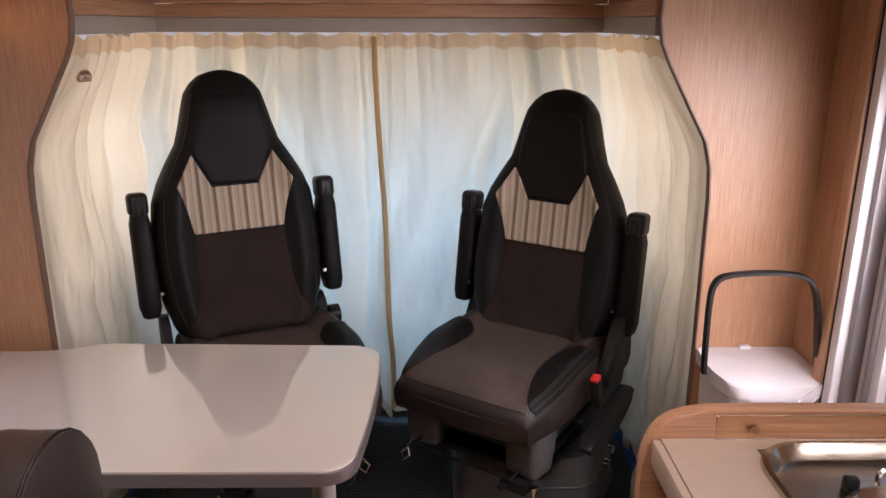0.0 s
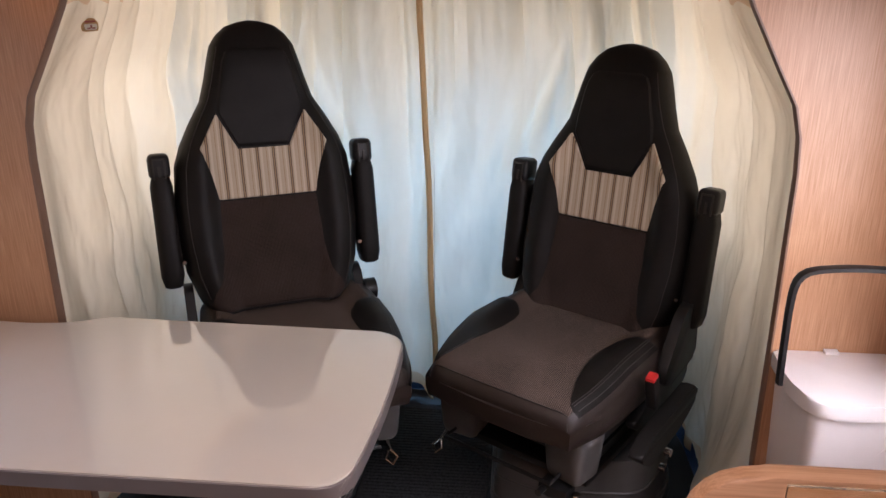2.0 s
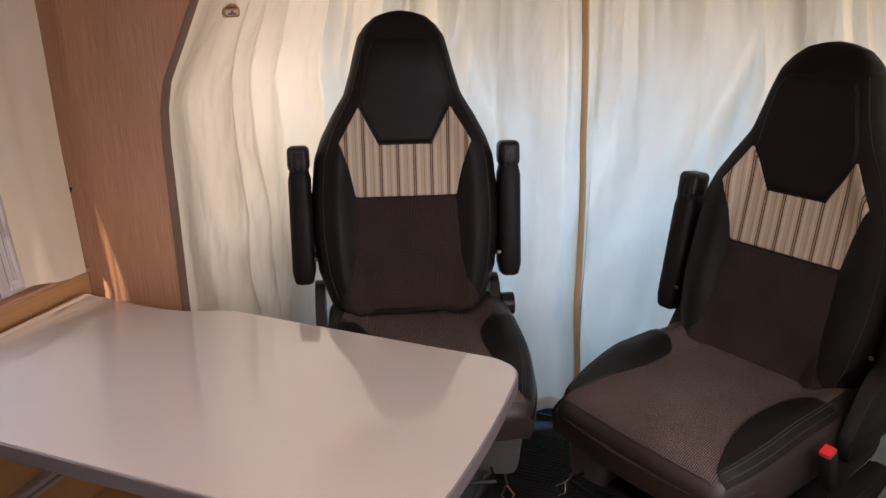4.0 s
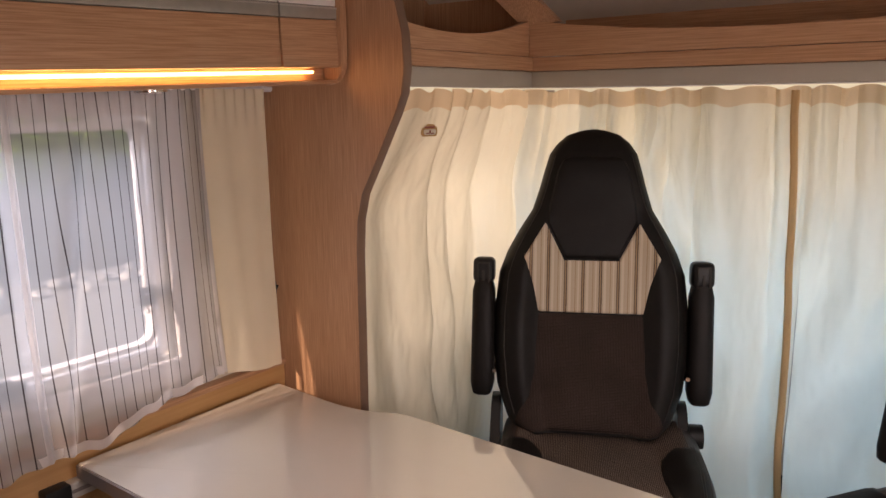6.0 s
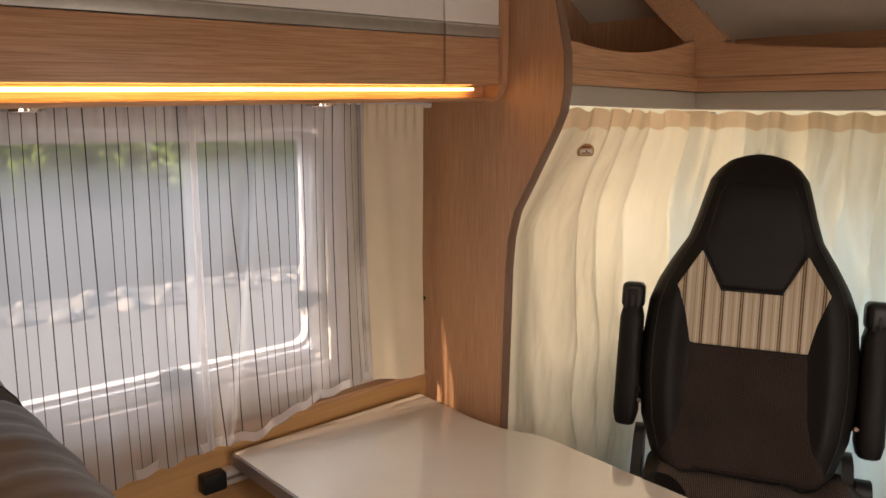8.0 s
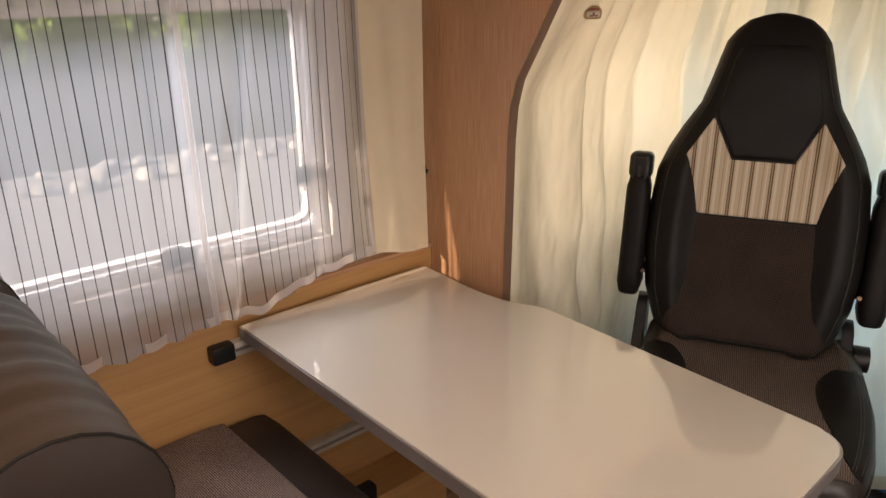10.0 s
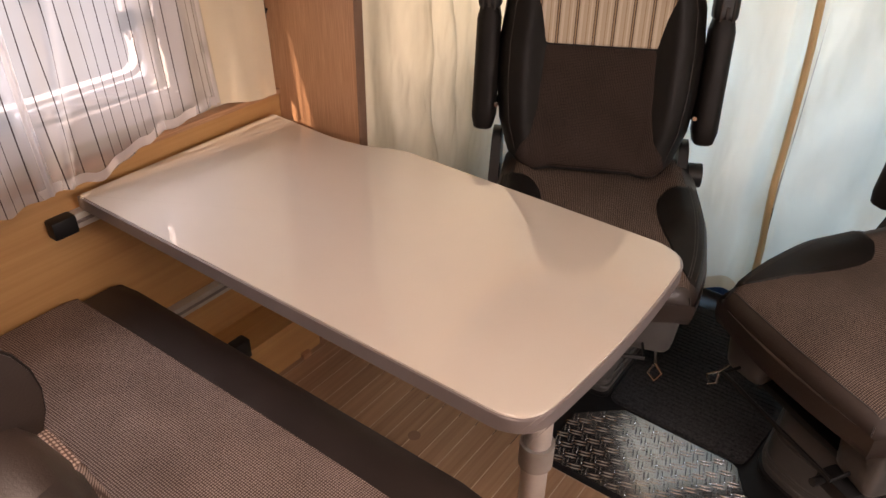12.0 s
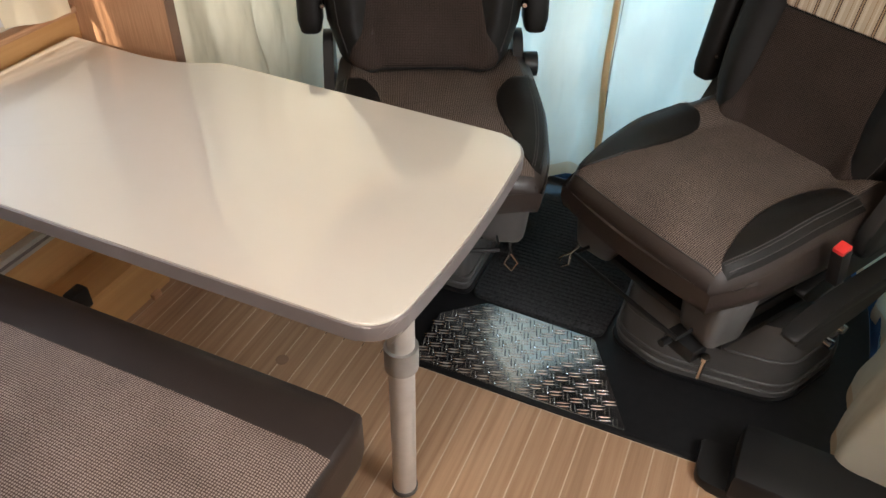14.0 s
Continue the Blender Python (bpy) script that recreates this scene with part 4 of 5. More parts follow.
def curtain_point(side, u, z):
    k = 1 - smooth01(1.15, 1.50, z)
    a, b = along(TOP_PATH, u), along(LOW_PATH, u)
    p = a.lerp(b, k)
    p2 = along(TOP_PATH, min(1, u + 0.01)).lerp(along(LOW_PATH, min(1, u + 0.01)), k)
    p1 = along(TOP_PATH, max(0, u - 0.01)).lerp(along(LOW_PATH, max(0, u - 0.01)), k)
    d = (p2 - p1).normalized()
    nrm = Vector((-d.y, d.x, 0))
    ph = 1.7 if side < 0 else 4.1
    mid = 0.28 + 0.72 * smooth01(0.30, 0.58, u)
    w = u + 0.012 * noise.noise(Vector((u * 4, z * 0.9, ph + 20)))
    pleat = 1 - 2.2 * abs(noise.noise(Vector((w * 30, z * 0.35, ph))))
    fine = 0.027 * pleat * (0.12 + 0.88 * smooth01(0.95, 1.46, z)) * mid
    rid = 1 - 2.2 * abs(noise.noise(Vector((w * 11 + 0.15 * z, z * 0.3, ph + 5))))
    low = noise.noise(Vector((w * 6, z * 0.5, ph + 9)))
    slow = 0.082 * (rid - 0.5) * mid + 0.030 * low * mid
    dia = 0.0
    for c0, tilt_z, amp in ((0.66, 0.22, 0.026), (0.705, 0.17, 0.034), (0.76, 0.22, 0.030), (0.835, 0.12, 0.022)):
        d = (u - c0 - tilt_z * (1.25 - z)) / 0.018
        dia += amp * math.exp(-d * d) * smooth01(0.55, 0.95, z) * (1 - smooth01(1.38, 1.48, z))
    slow += dia
    wr = 0.018 * noise.noise(Vector((u * 7, z * 3.0, ph + 3))) + 0.017 * noise.noise(Vector((u * 22 + 3 * z, z * 5.0, ph + 3))) + 0.005 * noise.noise(Vector((u * 50 - 8 * z, z * 12.0, ph)))
    p = p + nrm * (fine + slow + wr) * smooth01(0.06, 0.22, u)
    x = p.x if side < 0 else 2 * MID - p.x
    flare = (1 - smooth01(0.10, 0.30, u)) * (1 - smooth01(0.10, 0.55, z)) if side > 0 else 0.0
    return Vector((x - 0.10 * flare, p.y - 0.065 * flare, z))


def cab_curtain(side, label):
    t = thing("cab_curtain", label, "curtain", group="cab curtains")
    nu, nv = 260, 80

    def hem(u):
        return 0.040 + 0.006 * math.sin(u * 23 + side)

    def tip(u):
        return 1.492 - 0.010 * (0.5 + 0.5 * math.cos(u * 2 * math.pi * 15)) ** 2 - 0.016 * math.exp(-(u / 0.05) ** 2)

    part("cloth", sheet(nu, nv, lambda u, v: curtain_point(side, u, hem(u) + 0.045 + (tip(u) - 0.045 - hem(u) - 0.045) * v)), cab_cloth, t)
    part("heading", sheet(nu, 4, lambda u, v: curtain_point(side, u, tip(u) - 0.045 + 0.045 * v)), cab_band, t, "tan gathered heading band")
    part("hem", sheet(nu, 3, lambda u, v: curtain_point(side, u, hem(u) + 0.045 * v)), cab_band, t, "tan stitched hem")
    if side < 0:
        pts = [curtain_point(side, 1.0, 0.09 + 1.39 * k / 40) for k in range(41)]
        bm = bmesh.new()
        rows = []
        for p in pts:
            lean = -0.045 * smooth01(0.1, 1.5, p.z) + 0.004 + 0.004 * math.sin(p.z * 9)
            rows.append([bm.verts.new((p.x + dx + lean, p.y - 0.022 + dy, p.z)) for dx, dy in ((-0.010, 0.004), (-0.004, -0.003), (0.005, -0.002), (0.010, 0.006))])
        for a, b in zip(rows, rows[1:]):
            for i in range(3):
                bm.faces.new((a[i], a[i + 1], b[i + 1], b[i]))
        part("edge_tape", bm, seam_tape, t, "tan edge tape where the curtains meet")
    return t


cab_curtain(-1, "cream translucent curtain drawn across the driver half of the cab")
cab_curtain(1, "cream translucent curtain drawn across the passenger half of the cab")


def blue_sheet():
    t = thing("blue_floor_sheet", "strip of blue cloth along the foot of the curtains", "cloth")
    for sd in (-1, 1):
        def place(u, v, sd=sd):
            p = along(LOW_PATH, 0.16 + 0.84 * u)
            return ((p.x - 0.0 if sd < 0 else 2 * MID - p.x), p.y + 0.085, -0.002 + (0.07 + 0.008 * math.sin(u * 40)) * v)
        part("strip", sheet(60, 3, place), blue_carpet, t)


blue_sheet()


def curtain_rail():
    t = thing("curtain_rail", "white curtain rail under the cab beam", "rail")
    for s in (-1, 1):
        pts = [along(TOP_PATH, k / 40) for k in range(41)]
        part("track", tube([((p.x if s < 0 else 2 * MID - p.x), p.y + 0.004, 1.4985) for p in pts], 0.005, 6), white_plastic, t)


curtain_rail()


def badge_place():
    """On the cloth of the driver half, facing into the room."""
    best = min((curtain_point(-1, k / 800, 1.390) for k in range(60, 240)), key=lambda p: abs(p.y - 2.222))
    return pose(best.x + 0.008, best.y - 0.004, 1.390, 0, 0, 68)


BADGE = badge_place()


def badge():
    t = thing("curtain_badge", "small brass and red badge pinned on the curtain", "badge", BADGE)
    part("plate", prism(rounded([(-0.021, -0.014), (0.021, -0.014), (0.023, 0.006), (0.012, 0.016), (-0.012, 0.016), (-0.023, 0.006)], [0.006] * 6), -0.003, 0.003, "y", 0.001), brass, t)
    part("face", prism(rounded([(-0.016, -0.010), (0.016, -0.010), (0.018, 0.003), (-0.018, 0.003)], [0.005] * 4), -0.0045, -0.0031, "y"), badge_pale, t, "pale enamel field")
    part("emblem", join(box(-0.014, 0.014, -0.0045, -0.0031, 0.006, 0.0105), box(-0.011, -0.003, -0.0058, -0.0046, -0.008, -0.005), box(0.003, 0.011, -0.0058, -0.0046, -0.008, -0.005), box(-0.002, 0.002, -0.0058, -0.0046, -0.007, 0.001)), badge_red, t, "dark red emblem marks")


badge()


# ---- window curtains ----
def hung(x, y0, y1, z_hi, hem, folds, lines, ph, gather=0.004):
    """A curtain along the wall: y0 to y1, hem(y) its lower edge, folds as (place, width, depth, slant); lines adds woven stripes."""
    length = (y1 - y0) / 0.0262

    def place(u, v):
        y = y0 + (y1 - y0) * u
        z = hem(y) + (z_hi - hem(y)) * v
        f = 1 - v
        off = 0.014 * noise.noise(Vector((y * 7, f * 1.6, ph))) * (0.35 + f) + 0.020 * f * f
        off += gather * math.sin(y * 210 + ph + 2 * noise.noise(Vector((y * 9, 0, ph)))) * smooth01(0.86, 1.0, v)
        for c, w, d, slant in folds:
            k = (y - c - slant * (0.75 - v)) / w
            off += d * math.exp(-k * k) * (0.25 + 0.75 * smooth01(0, 0.5, f))
        return (x + off, y + 0.006 * f * math.sin(y * 21 + ph) + 0.016 * f * noise.noise(Vector((y * 3, f, ph + 4))), z)

    def lay(u, v):
        return (u * length + 0.15 * math.sin(u * length * 1.9 + ph) + 0.18 * math.sin(u * length * 0.77), v)
    return sheet(max(40, int((y1 - y0) * 260)), 30, place, lay if lines else None)


def hem_near(y):
    return table_of([(1.38, 0.752), (1.49, 0.737), (1.53, 0.744), (1.61, 0.774), (1.70, 0.790), (1.83, 0.806)], y) + 0.003 * math.sin(y * 95)


def hem_mid(y):
    return table_of([(0.66, 0.742), (1.0, 0.738), (1.2, 0.732), (1.40, 0.752)], y) + 0.003 * math.sin(y * 95)


def window_curtains():
    g = "window curtains"
    t = thing("sheer_curtain", "sheer striped curtain hanging at the window beside the partition", "curtain", group=g)
    part("cloth", hung(-0.918, 1.368, 1.826, 1.496, hem_near, ((1.50, 0.018, 0.022, -0.10), (1.535, 0.03, -0.014, -0.10), (1.66, 0.03, 0.010, 0.0), (1.77, 0.02, 0.010, 0.02)), True, 0.4), sheer_cloth, t, "thin white cloth with dark woven lines")
    part("edge", hung(-0.915, 1.817, 1.829, 1.494, hem_near, (), False, 0.4, 0.001), sheer_edge, t, "doubled white side seam")
    part("lower_hem", sheet(90, 1, lambda u, v: (-0.8945 + 0.006 * math.sin(u * 26), 1.372 + 0.452 * u, hem_near(1.372 + 0.452 * u) - 0.001 + 0.022 * v)), sheer_edge, t, "doubled white hem")
    t = thing("sheer_curtain", "sheer striped curtain hanging over the middle of the window", "curtain", group=g)
    part("cloth", hung(-0.914, 0.66, 1.392, 1.496, hem_mid, ((0.84, 0.03, 0.014, 0.03), (1.02, 0.025, 0.010, 0.0), (1.17, 0.03, 0.012, 0.02), (1.30, 0.02, 0.010, 0.0)), True, 2.1), sheer_cloth, t, "thin white cloth with dark woven lines")
    part("edge", hung(-0.909, 1.382, 1.396, 1.494, hem_mid, ((1.389, 0.004, 0.006, 0.0),), False, 2.1, 0.001), sheer_edge, t, "gathered white edge")
    part("lower_hem", sheet(120, 1, lambda u, v: (-0.8905 + 0.006 * math.sin(u * 33), 0.662 + 0.728 * u, hem_mid(0.662 + 0.728 * u) - 0.001 + 0.022 * v)), sheer_edge, t, "doubled white hem")
    t = thing("side_curtain", "cream opaque curtain hanging beside the window", "curtain", group=g)
    part("cloth", hung(-0.911, 1.822, 2.016, 1.496, lambda y: 0.800 - 0.026 * (y - 1.822) / 0.194, ((1.88, 0.03, 0.010, 0.02), (1.96, 0.03, 0.008, -0.02)), False, 0.9, 0.006), side_cloth, t)
    t = thing("curtain_rod", "thin white curtain rod under the wall cupboard", "rod")
    part("rod", cyl((-0.922, 0.62, 1.4975), (-0.922, 2.030, 1.4975), 0.006, 12), white_plastic, t)
    part("knob", cyl((-0.922, 2.020, 1.4975), (-0.922, 2.0485, 1.4975), 0.009, 12), white_plastic, t)


window_curtains()


def tieback_hook():
    t = thing("tieback_hook", "small black curtain tieback hook in the corner beside the partition", "hook")
    part("base", box(-0.9485, -0.938, 2.030, 2.0485, 0.952, 0.988, 0.003), black_plastic, t)
    part("prong", tube([(-0.939, 2.038, 0.975), (-0.924, 2.034, 0.972), (-0.915, 2.030, 0.982)], 0.004, 8), black_plastic, t)


tieback_hook()


# ---- wall cupboard ----
def wall_cupboard():
    t = thing("wall_cupboard", "wood and white gloss wall cupboard with a lit lower edge", "cupboard", pose(0, 2.03, 1.54, 1.9) @ pose(0, -2.03, -1.535))
    part("carcass", box(-0.949, -0.680, 0.55, 2.028, 1.535, CEIL - 0.03), wood_y, t)
    part("base_board", box(-0.949, -0.664, 0.55, 2.028, 1.4995, 1.508, 0.002), wood_y, t)
    for a, b in ((0.55, 0.96), (0.964, 1.852), (1.856, 2.026)):
        d = part("door", box(-0.6795, -0.655, a, b, 1.536, 1.641, 0.004), wood_y, t, "wood grained lower door band")
        part("silver_strip", box(-0.678, -0.6535, a, b, 1.642, 1.669, 0.002), silver_dull, t, "grey metallic trim strip")
        part("strip_line", box(-0.6545, -0.6525, a, b, 1.6645, 1.6675), silver, t)
        part("gloss_front", box(-0.679, -0.655, a, b, 1.670, CEIL - 0.01, 0.003), white_gloss, t, "white gloss upper door")
    part("led_strip", box(-0.700, -0.672, 0.55, 1.960, 1.5235, 1.5300, 0.002), led, t, "glowing warm LED strip")
    part("led_backing", box(-0.74, -0.701, 0.55, 2.02, 1.509, 1.534), wood_y, t)
    o = rounded([(-0.949, 1.4965), (-0.652, 1.4965), (-0.646, 1.60), (-0.64, CEIL - 0.004), (-0.949, CEIL - 0.004)], [0, 0.055, 0.05, 0, 0])
    part("end_panel", prism(o, 2.029, 2.0485, "y", 0.003), wood_v, t)
    for y in (1.62, 1.05, 0.75):
        s = thing("spot_lamp", "small recessed chrome spotlight under the cupboard", "lamp", pose(0, 2.03, 1.54, 1.9) @ pose(0, -2.03, -1.535), "cupboard spotlights")
        part("rim", cyl((-0.79, y, 1.4945), (-0.79, y, 1.499), 0.032, 22), chrome, s)
        part("lens", cyl((-0.79, y, 1.4925), (-0.79, y, 1.4942), 0.020, 18), white_plastic, s)


wall_cupboard()


# ---- kitchen and entrance side ----
def kitchen():
    t = thing("kitchen_unit", "wood kitchen unit with pale worktop and raised end board", "kitchen unit")
    part("carcass", box(0.675, 1.318, -0.6, 1.07, 0.0, 0.80, 0.004), wood_v, t)
    part("carcass_front", box(0.675, 0.70, -0.6, 1.07, 0.801, 0.965), wood_v, t)
    part("end_board", prism(rounded([(0.640, 0.0), (1.318, 0.0), (1.318, 1.042), (0.640, 1.042)], [0, 0, 0, 0.08]), 1.0885, 1.112, "y", 0.004), wood_x, t, "wood end board with a rounded corner")
    part("worktop", join(box(0.662, 0.776, -0.6, 1.0870, 0.966, 1.004), box(0.776, 1.318, 1.060, 1.0870, 0.966, 1.004), box(0.776, 1.318, -0.6, 0.60, 0.966, 1.004), box(1.275, 1.318, 0.60, 1.060, 0.966, 1.004)), worktop_beige, t, "beige laminate worktop")
    part("worktop_edge", box(0.650, 0.6615, -0.6, 1.0870, 0.966, 1.003, 0.003), worktop_beige, t)
    g = thing("splash_strip", "clear glass strip screwed to the end board", "splash guard")
    p = part("strip", box(0.731, 1.30, 1.0820, 1.0870, 1.005, 1.038, 0.001), glass_strip(), g)
    p.visible_shadow = False
    for x in (0.78, 1.2):
        part("screw", cyl((x, 1.0785, 1.021), (x, 1.0818, 1.021), 0.0055, 12), brass, g)
    s = thing("steel_sink", "stainless steel sink with a glass lid and tap", "sink")
    o = rounded([(0.762, 0.585), (1.29, 0.585), (1.29, 1.070), (0.762, 1.070)], [0.06, 0.06, 0.06, 0.075], 8)
    i = rounded([(0.83, 0.64), (1.25, 0.64), (1.25, 0.985), (0.83, 0.985)], [0.08] * 4, 8)

    def grown(q, d, z):
        cx, cy = sum(p[0] for p in q) / len(q), sum(p[1] for p in q) / len(q)
        return [(cx + (x - cx) * (1 + d), cy + (y - cy) * (1 + d), z) for x, y in q]
    bm = bmesh.new()
    rings = [[bm.verts.new(p) for p in grown(q, d, z)] for q, d, z in ((o, 0, 1.0045), (o, -0.006, 1.0105), (o, -0.03, 1.0115), (o, -0.05, 1.004), (o, -0.065, 0.992),
             (i, 0.04, 0.991), (i, 0.03, 0.998), (i, -0.0, 1.0), (i, -0.03, 0.994), (i, -0.06, 0.965), (i, -0.14, 0.88), (i, -0.3, 0.865))]
    for a, q in zip(rings, rings[1:]):
        for k in range(len(a)):
            bm.faces.new((a[k], a[(k + 1) % len(a)], q[(k + 1) % len(a)], q[k]))
    bm.faces.new(rings[-1])
    part("basin", bm, sink_steel, s)
    part("lid_hinge", join(box(0.853, 0.869, 0.985, 0.999, 0.990, 1.008, 0.003)), black_plastic, s)
    part("tap_ring", tube([(0.905 + 0.010 * math.cos(a), 0.996, 1.002 + 0.014 * math.sin(a)) for a in [k * 0.4 for k in range(17)]], 0.003, 6), chrome, s)


def glass_strip():
    m, n, l, b = material("clear_splash_glass")
    b.inputs["Base Color"].default_value = (0.80, 0.77, 0.70, 1)
    b.inputs["Transmission Weight"].default_value, b.inputs["Roughness"].default_value, b.inputs["IOR"].default_value = 1.0, 0.02, 1.2
    return m


kitchen()


def waste_bin():
    t = thing("waste_bin", "white plastic bin with a black carrying handle hung on the partition", "bin")
    o = rounded([(1.075, 1.82), (1.285, 1.825), (1.285, 2.045), (1.075, 2.045)], [0.03, 0.03, 0.005, 0.005])
    bm = bmesh.new()
    cx, cy = 1.18, 1.96
    rings = [[bm.verts.new((cx + (x - cx) * k, cy + (y - cy) * k + (1 - k) * 0.085, z)) for x, y in o] for z, k in ((0.38, 0.86), (0.385, 0.88), (0.655, 1.0), (0.664, 1.0))]
    for a, b in zip(rings, rings[1:]):
        for q in range(len(o)):
            bm.faces.new((a[q], a[(q + 1) % len(o)], b[(q + 1) % len(o)], b[q]))
    bm.faces.new(rings[0])
    bm.faces.new(rings[-1])
    part("tub", bm, white_plastic, t)
    lid = rounded([(1.075, 1.808), (1.275, 1.815), (1.312, 1.85), (1.314, 2.046), (1.060, 2.046), (1.052, 1.91)], [0.04, 0.03, 0.03, 0.01, 0.01, 0.03])
    lob = part("lid", prism(lid, 0.665, 0.70, "z", 0.006), white_plastic, t)
    part("lid_tab", box(1.17, 1.20, 2.028, 2.046, 0.7005, 0.708, 0.002), white_plastic, lob)
    y = 1.87
    arc = [(1.030, 0.712), (1.027, 0.80), (1.026, 0.90), (1.034, 0.942), (1.06, 0.960), (1.13, 0.967), (1.20, 0.965), (1.245, 0.955), (1.268, 0.93), (1.285, 0.87), (1.308, 0.70)]
    bm = bmesh.new()
    rows = []
    arc = [tuple(along(arc, k / 48))[:2] for k in range(49)]
    for i, (x, z) in enumerate(arc):
        a, b = arc[max(i - 1, 0)], arc[min(i + 1, len(arc) - 1)]
        d = Vector((b[0] - a[0], 0, b[1] - a[1])).normalized()
        nrm = Vector((-d.z, 0, d.x))
        rows.append([bm.verts.new(Vector((x - 0.012, y, z)) + nrm * p + Vector((0, q, 0))) for p, q in ((0.004, -0.011), (0.007, 0), (0.004, 0.011), (-0.004, 0.011), (-0.004, -0.011))])
    for a, b in zip(rows, rows[1:]):
        for k in range(5):
            bm.faces.new((a[k], a[(k + 1) % 5], b[(k + 1) % 5], b[k]))
    bm.faces.new(rows[0])
    bm.faces.new(rows[-1])
    part("handle", bm, black_plastic, t, "black plastic carrying handle")


waste_bin()


# ---- cab floor ----
def cab_floor_things():
    t = thing("cab_mat", "black ribbed carpet mat between the cab seats", "mat")
    part("carpet_sheet", prism(rounded([(0.02, 2.30), (0.40, 2.285), (0.43, 2.50), (0.43, 2.86), (0.01, 2.86)], [0.02] * 5), -0.0035, 0.010, "z", 0.004), carpet, t)
    ribs = [box(0.025, 0.41, 2.31 + 0.016 * i, 2.319 + 0.016 * i, 0.0095, 0.0135, 0.002, 1) for i in range(33)]
    r = part("rib", join(*ribs), carpet, t)
    r["kind"] = "stuff"
    t = thing("tread_plate", "aluminium chequer plate step panel on the floor", "plate")
    o = [(-0.03, 2.008), (0.534, 2.008), (0.386, 2.272), (0.076, 2.283), (-0.03, 2.19)]
    part("sheet", prism(rounded(o, [0.005, 0.012, 0.012, 0.012, 0.005]), -0.0035, 0.005, "z", 0.001), chequer, t)
    lug = bmesh.new()
    pitch = 0.0262
    for i in range(23):
        for j in range(12):
            x, y = -0.02 + pitch * i, 2.022 + pitch * j
            if not inside(o, x, y, 0.008):
                continue
            ang = radians(18 if (i + j) % 2 else 108)
            for k in (-1, 1):
                c = Vector((x, y, 0.005)) + Vector((-math.sin(ang), math.cos(ang), 0)) * 0.0050 * k
                d, e = Vector((math.cos(ang), math.sin(ang), 0)), Vector((-math.sin(ang), math.cos(ang), 0))
                base = [lug.verts.new(c + d * a * 0.0170 + e * b * 0.0020) for a, b in ((-1, 0), (-0.4, -1), (0.4, -1), (1, 0), (0.4, 1), (-0.4, 1))]
                ridge = [lug.verts.new(c + d * a * 0.0115 + Vector((0, 0, 0.0021))) for a in (-1, 1)]
                lug.faces.new((base[0], base[1], ridge[0]))
                lug.faces.new((base[1], base[2], ridge[1], ridge[0]))
                lug.faces.new((base[2], base[3], ridge[1]))
                lug.faces.new((base[3], base[4], ridge[1]))
                lug.faces.new((base[4], base[5], ridge[0], ridge[1]))
                lug.faces.new((base[5], base[0], ridge[0]))
    b = part("lug", lug, lug_metal, t, "raised tread bars with their glint in the colour", smooth=False)
    b["kind"] = "stuff"
    setting("trim_floor_edge", box(-0.03, 0.70, 1.9925, 2.007, -0.003, 0.006, 0.002), rubber, "black rubber floor edge strip", "trim")
    t = thing("step_cover", "black moulded plastic step cover by the entrance", "cover")
    part("plinth", prism(rounded([(0.70, 1.93), (1.25, 1.84), (1.27, 2.045), (0.70, 2.045)], [0.03, 0.02, 0.01, 0.01]), 0.0, 0.03, "z", 0.006), black_plastic, t)
    part("hood", turned(soft_box(0.15, 0.085, 0.045, 0.02, 6), pose(0.92, 1.98, 0.06, 0, 0, -4)), black_plastic, t)
    t = thing("floor_cap", "small round brown cap set into the floor", "cap")
    part("disc", cyl((-0.334, 1.864, -0.004), (-0.334, 1.864, 0.0012), 0.017, 20), edge_brown, t)


def inside(poly, x, y, margin):
    for (x0, y0), (x1, y1) in zip(poly, poly[1:] + poly[:1]):
        d = math.hypot(x1 - x0, y1 - y0)
        if ((x1 - x0) * (y - y0) - (y1 - y0) * (x - x0)) / d < margin:
            return False
    return True


chequer = plain("dark_chequer_metal", (0.50, 0.50, 0.51), 0.27, 1.0, 0.2, 12)
# Lighter than the plate: the bars' glint is put into their colour.
lug_metal = plain("chequer_lug_glint", (0.72, 0.72, 0.72), 0.22, 1.0, 0.1, 30)
cab_floor_things()


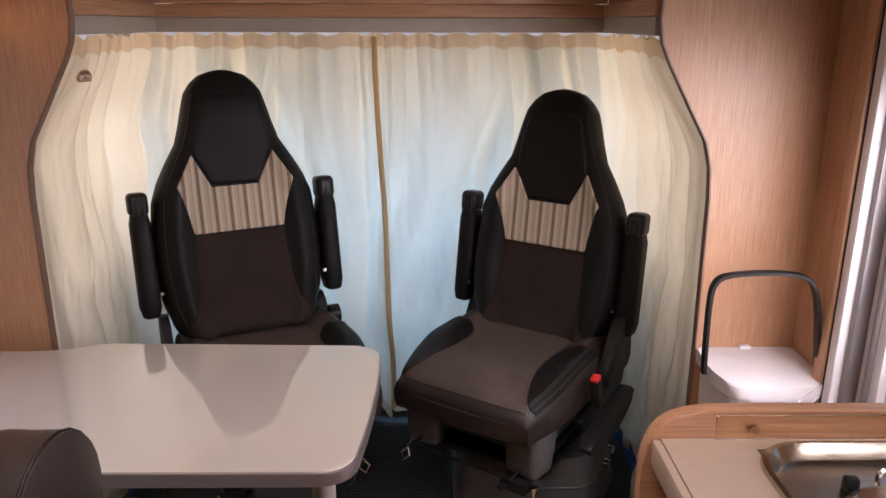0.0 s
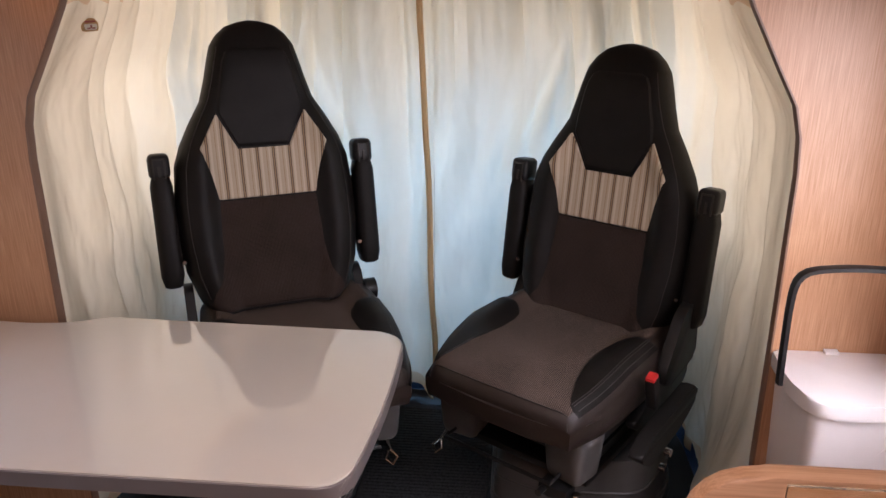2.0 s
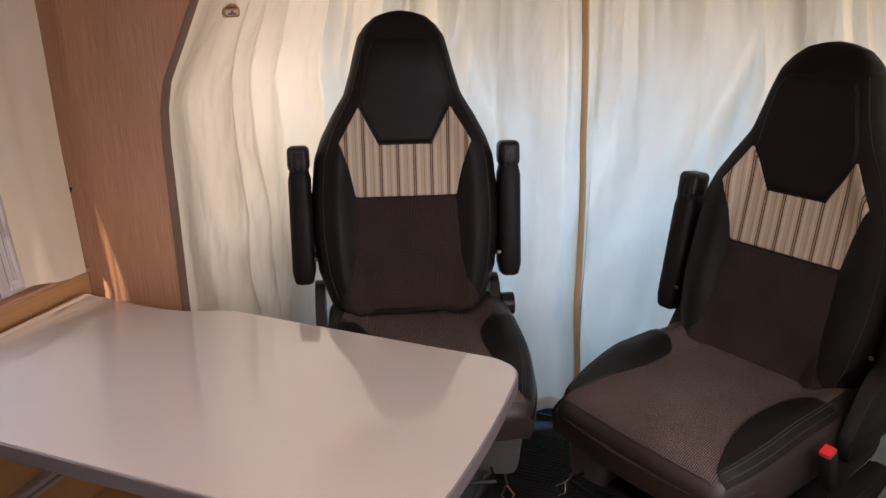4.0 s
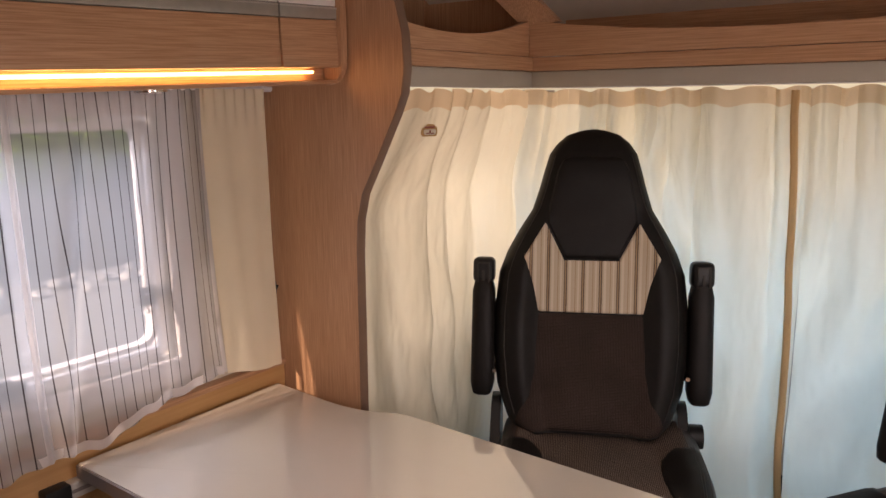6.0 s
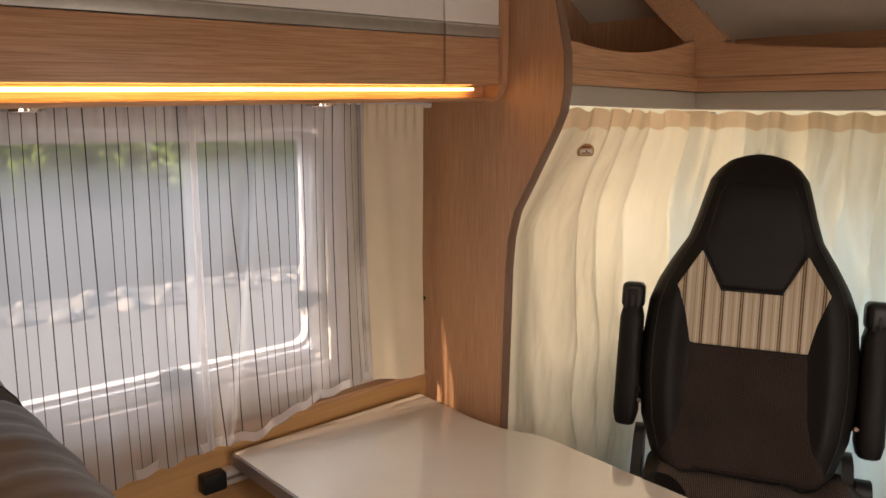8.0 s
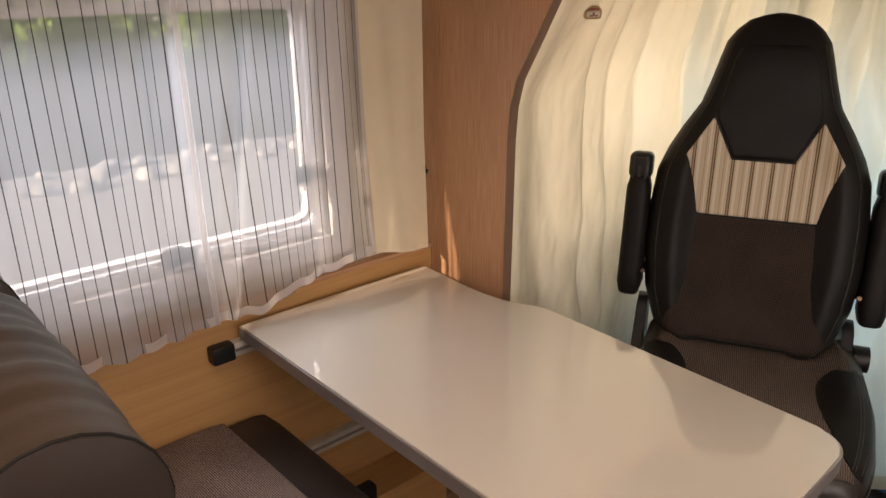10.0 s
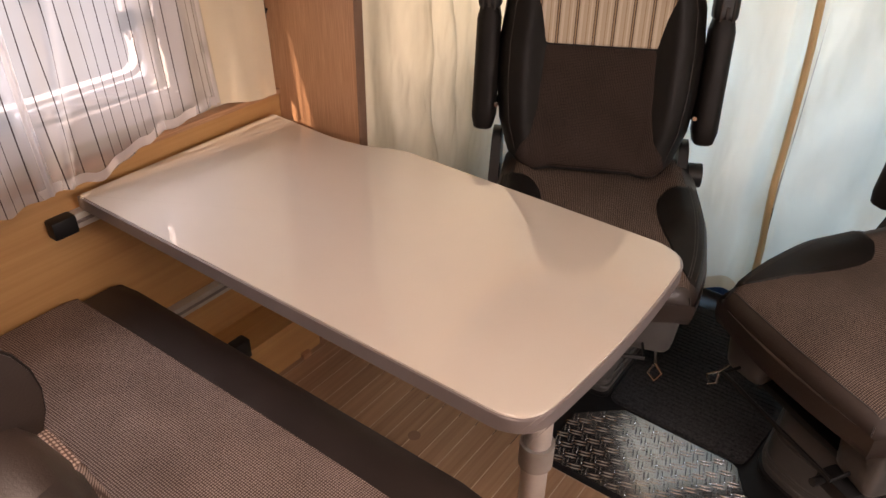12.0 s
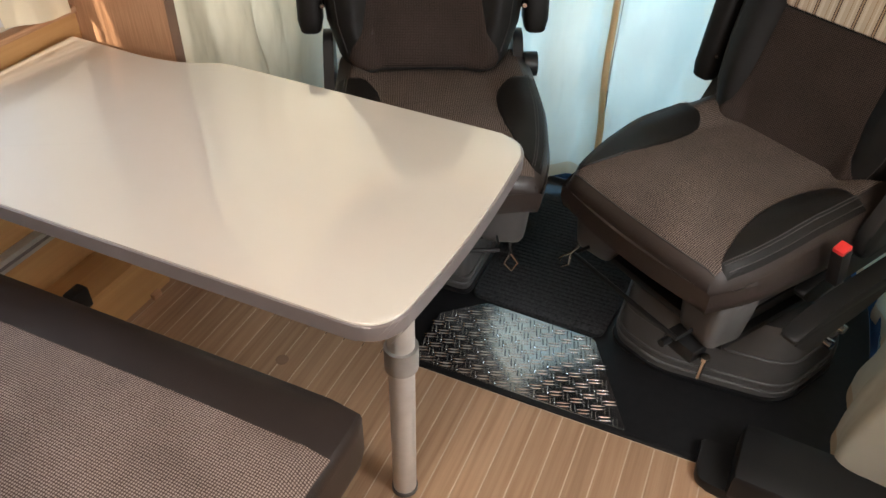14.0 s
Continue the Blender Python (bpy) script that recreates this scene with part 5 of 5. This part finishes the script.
# ---- outdoors ----
def outdoors():
    gz = -0.75
    gravel, n, l, b = material("pale_gravel")
    v = coords(n, l)
    r = ramp(n, [(0.35, (0.27, 0.27, 0.275)), (0.65, (0.42, 0.415, 0.41))])
    l.new(noise_tex(n, l, v, 30, 6, 0.7), r.inputs["Fac"])
    l.new(r.outputs["Color"], b.inputs["Base Color"])
    b.inputs["Roughness"].default_value = 0.95
    bump(n, l, noise_tex(n, l, v, 60, 4), b, 0.6, 0.02)
    setting("ground", box(-900, 900, -900, 900, gz - 0.2, gz), gravel, "pale gravel ground outside the van", "ground", smooth=False)
    asphalt = plain("grey_asphalt", (0.062, 0.064, 0.068), 0.85, var=0.3, scale=2.5, grain=0.5)
    setting("road", box(-32.0, -9.0, -60, 60, gz - 0.1, gz + 0.012), asphalt, "dark grey asphalt yard beyond the rocks", "road", smooth=False)
    leaf = plain("green_leaf", (0.19, 0.32, 0.04), 0.6, var=0.5, scale=3)
    stone = plain("pale_rock", (0.46, 0.45, 0.44), 0.9, var=0.3, scale=3, grain=0.8)
    rnd = random.Random(5)
    for i in range(60):
        t = thing("border_rock", "pale rounded rock along the drive", "rock", pose(-8.3 + rnd.uniform(-0.45, 0.45), -1.2 + 0.185 * i, gz + 0.05, 0, 0, rnd.uniform(0, 360)), "rocks along the drive")
        bm = bmesh.new()
        bmesh.ops.create_icosphere(bm, subdivisions=2, radius=1)
        s = rnd.uniform(0.05, 0.13)
        for w in bm.verts:
            k = 1 + 0.28 * noise.noise(w.co * 1.3 + Vector((i * 3.1, 0, 0)))
            w.co = Vector((w.co.x * s * k * 1.3, w.co.y * s * k, w.co.z * s * k * 0.75))
        part("stone", bm, stone, t)
    for i in range(13):
        x, y = -18.3 - rnd.uniform(0, 2.0), -2.5 + 1.7 * i
        h = rnd.uniform(1.5, 2.5)
        t = thing("bush", "leafy green bush behind the border rocks", "bush", pose(x, y, gz), "bushes beyond the drive")
        part("stem", cyl((0, 0, 0), (0, 0, h * 0.6), 0.05, 8, 0.02), edge_brown, t)
        bm = bmesh.new()
        for k in range(1500):
            a, e = rnd.uniform(0, 6.28), rnd.uniform(-1.0, 1.0)
            rr = rnd.uniform(0.55, 1.0) * (0.85 + 0.5 * noise.noise(Vector((a * 1.1, e * 2, i))))
            c = Vector((math.cos(a) * math.sqrt(1 - min(0.99, e * e)) * rr * 1.3, math.sin(a) * math.sqrt(1 - min(0.99, e * e)) * rr * 1.3, h * 0.52 + e * rr * h * 0.52))
            q = Euler((rnd.uniform(0, 6), rnd.uniform(0, 6), rnd.uniform(0, 6))).to_matrix()
            s = rnd.uniform(0.09, 0.19)
            vs = [bm.verts.new(c + q @ Vector(p) * s) for p in ((-1, 0, 0), (0, -0.5, 0.1), (1, 0, 0), (0, 0.5, 0.1))]
            bm.faces.new(vs)
        part("crown", bm, leaf, t, smooth=False)


outdoors()


# ---- floor planks ----
def planks():
    y0 = -0.9
    runs = {}
    for y1 in (1.990, 2.045):
        runs[y1] = mesh_of("plank", box(-0.0262, 0.0262, -(y1 - y0) / 2, (y1 - y0) / 2, -0.005, 0.0, 0.0008, 1), plank, False)
    for i in range(41):
        x = -0.948 + 0.0555 * (i + 0.5)
        if x > RIGHT - 0.03:
            break
        y1 = 2.045 if x < -0.06 else 1.990
        ob = new("plank", runs[y1])
        ob.parent = floor
        ob.matrix_basis = pose(x, (y0 + y1) / 2, 0)


planks()
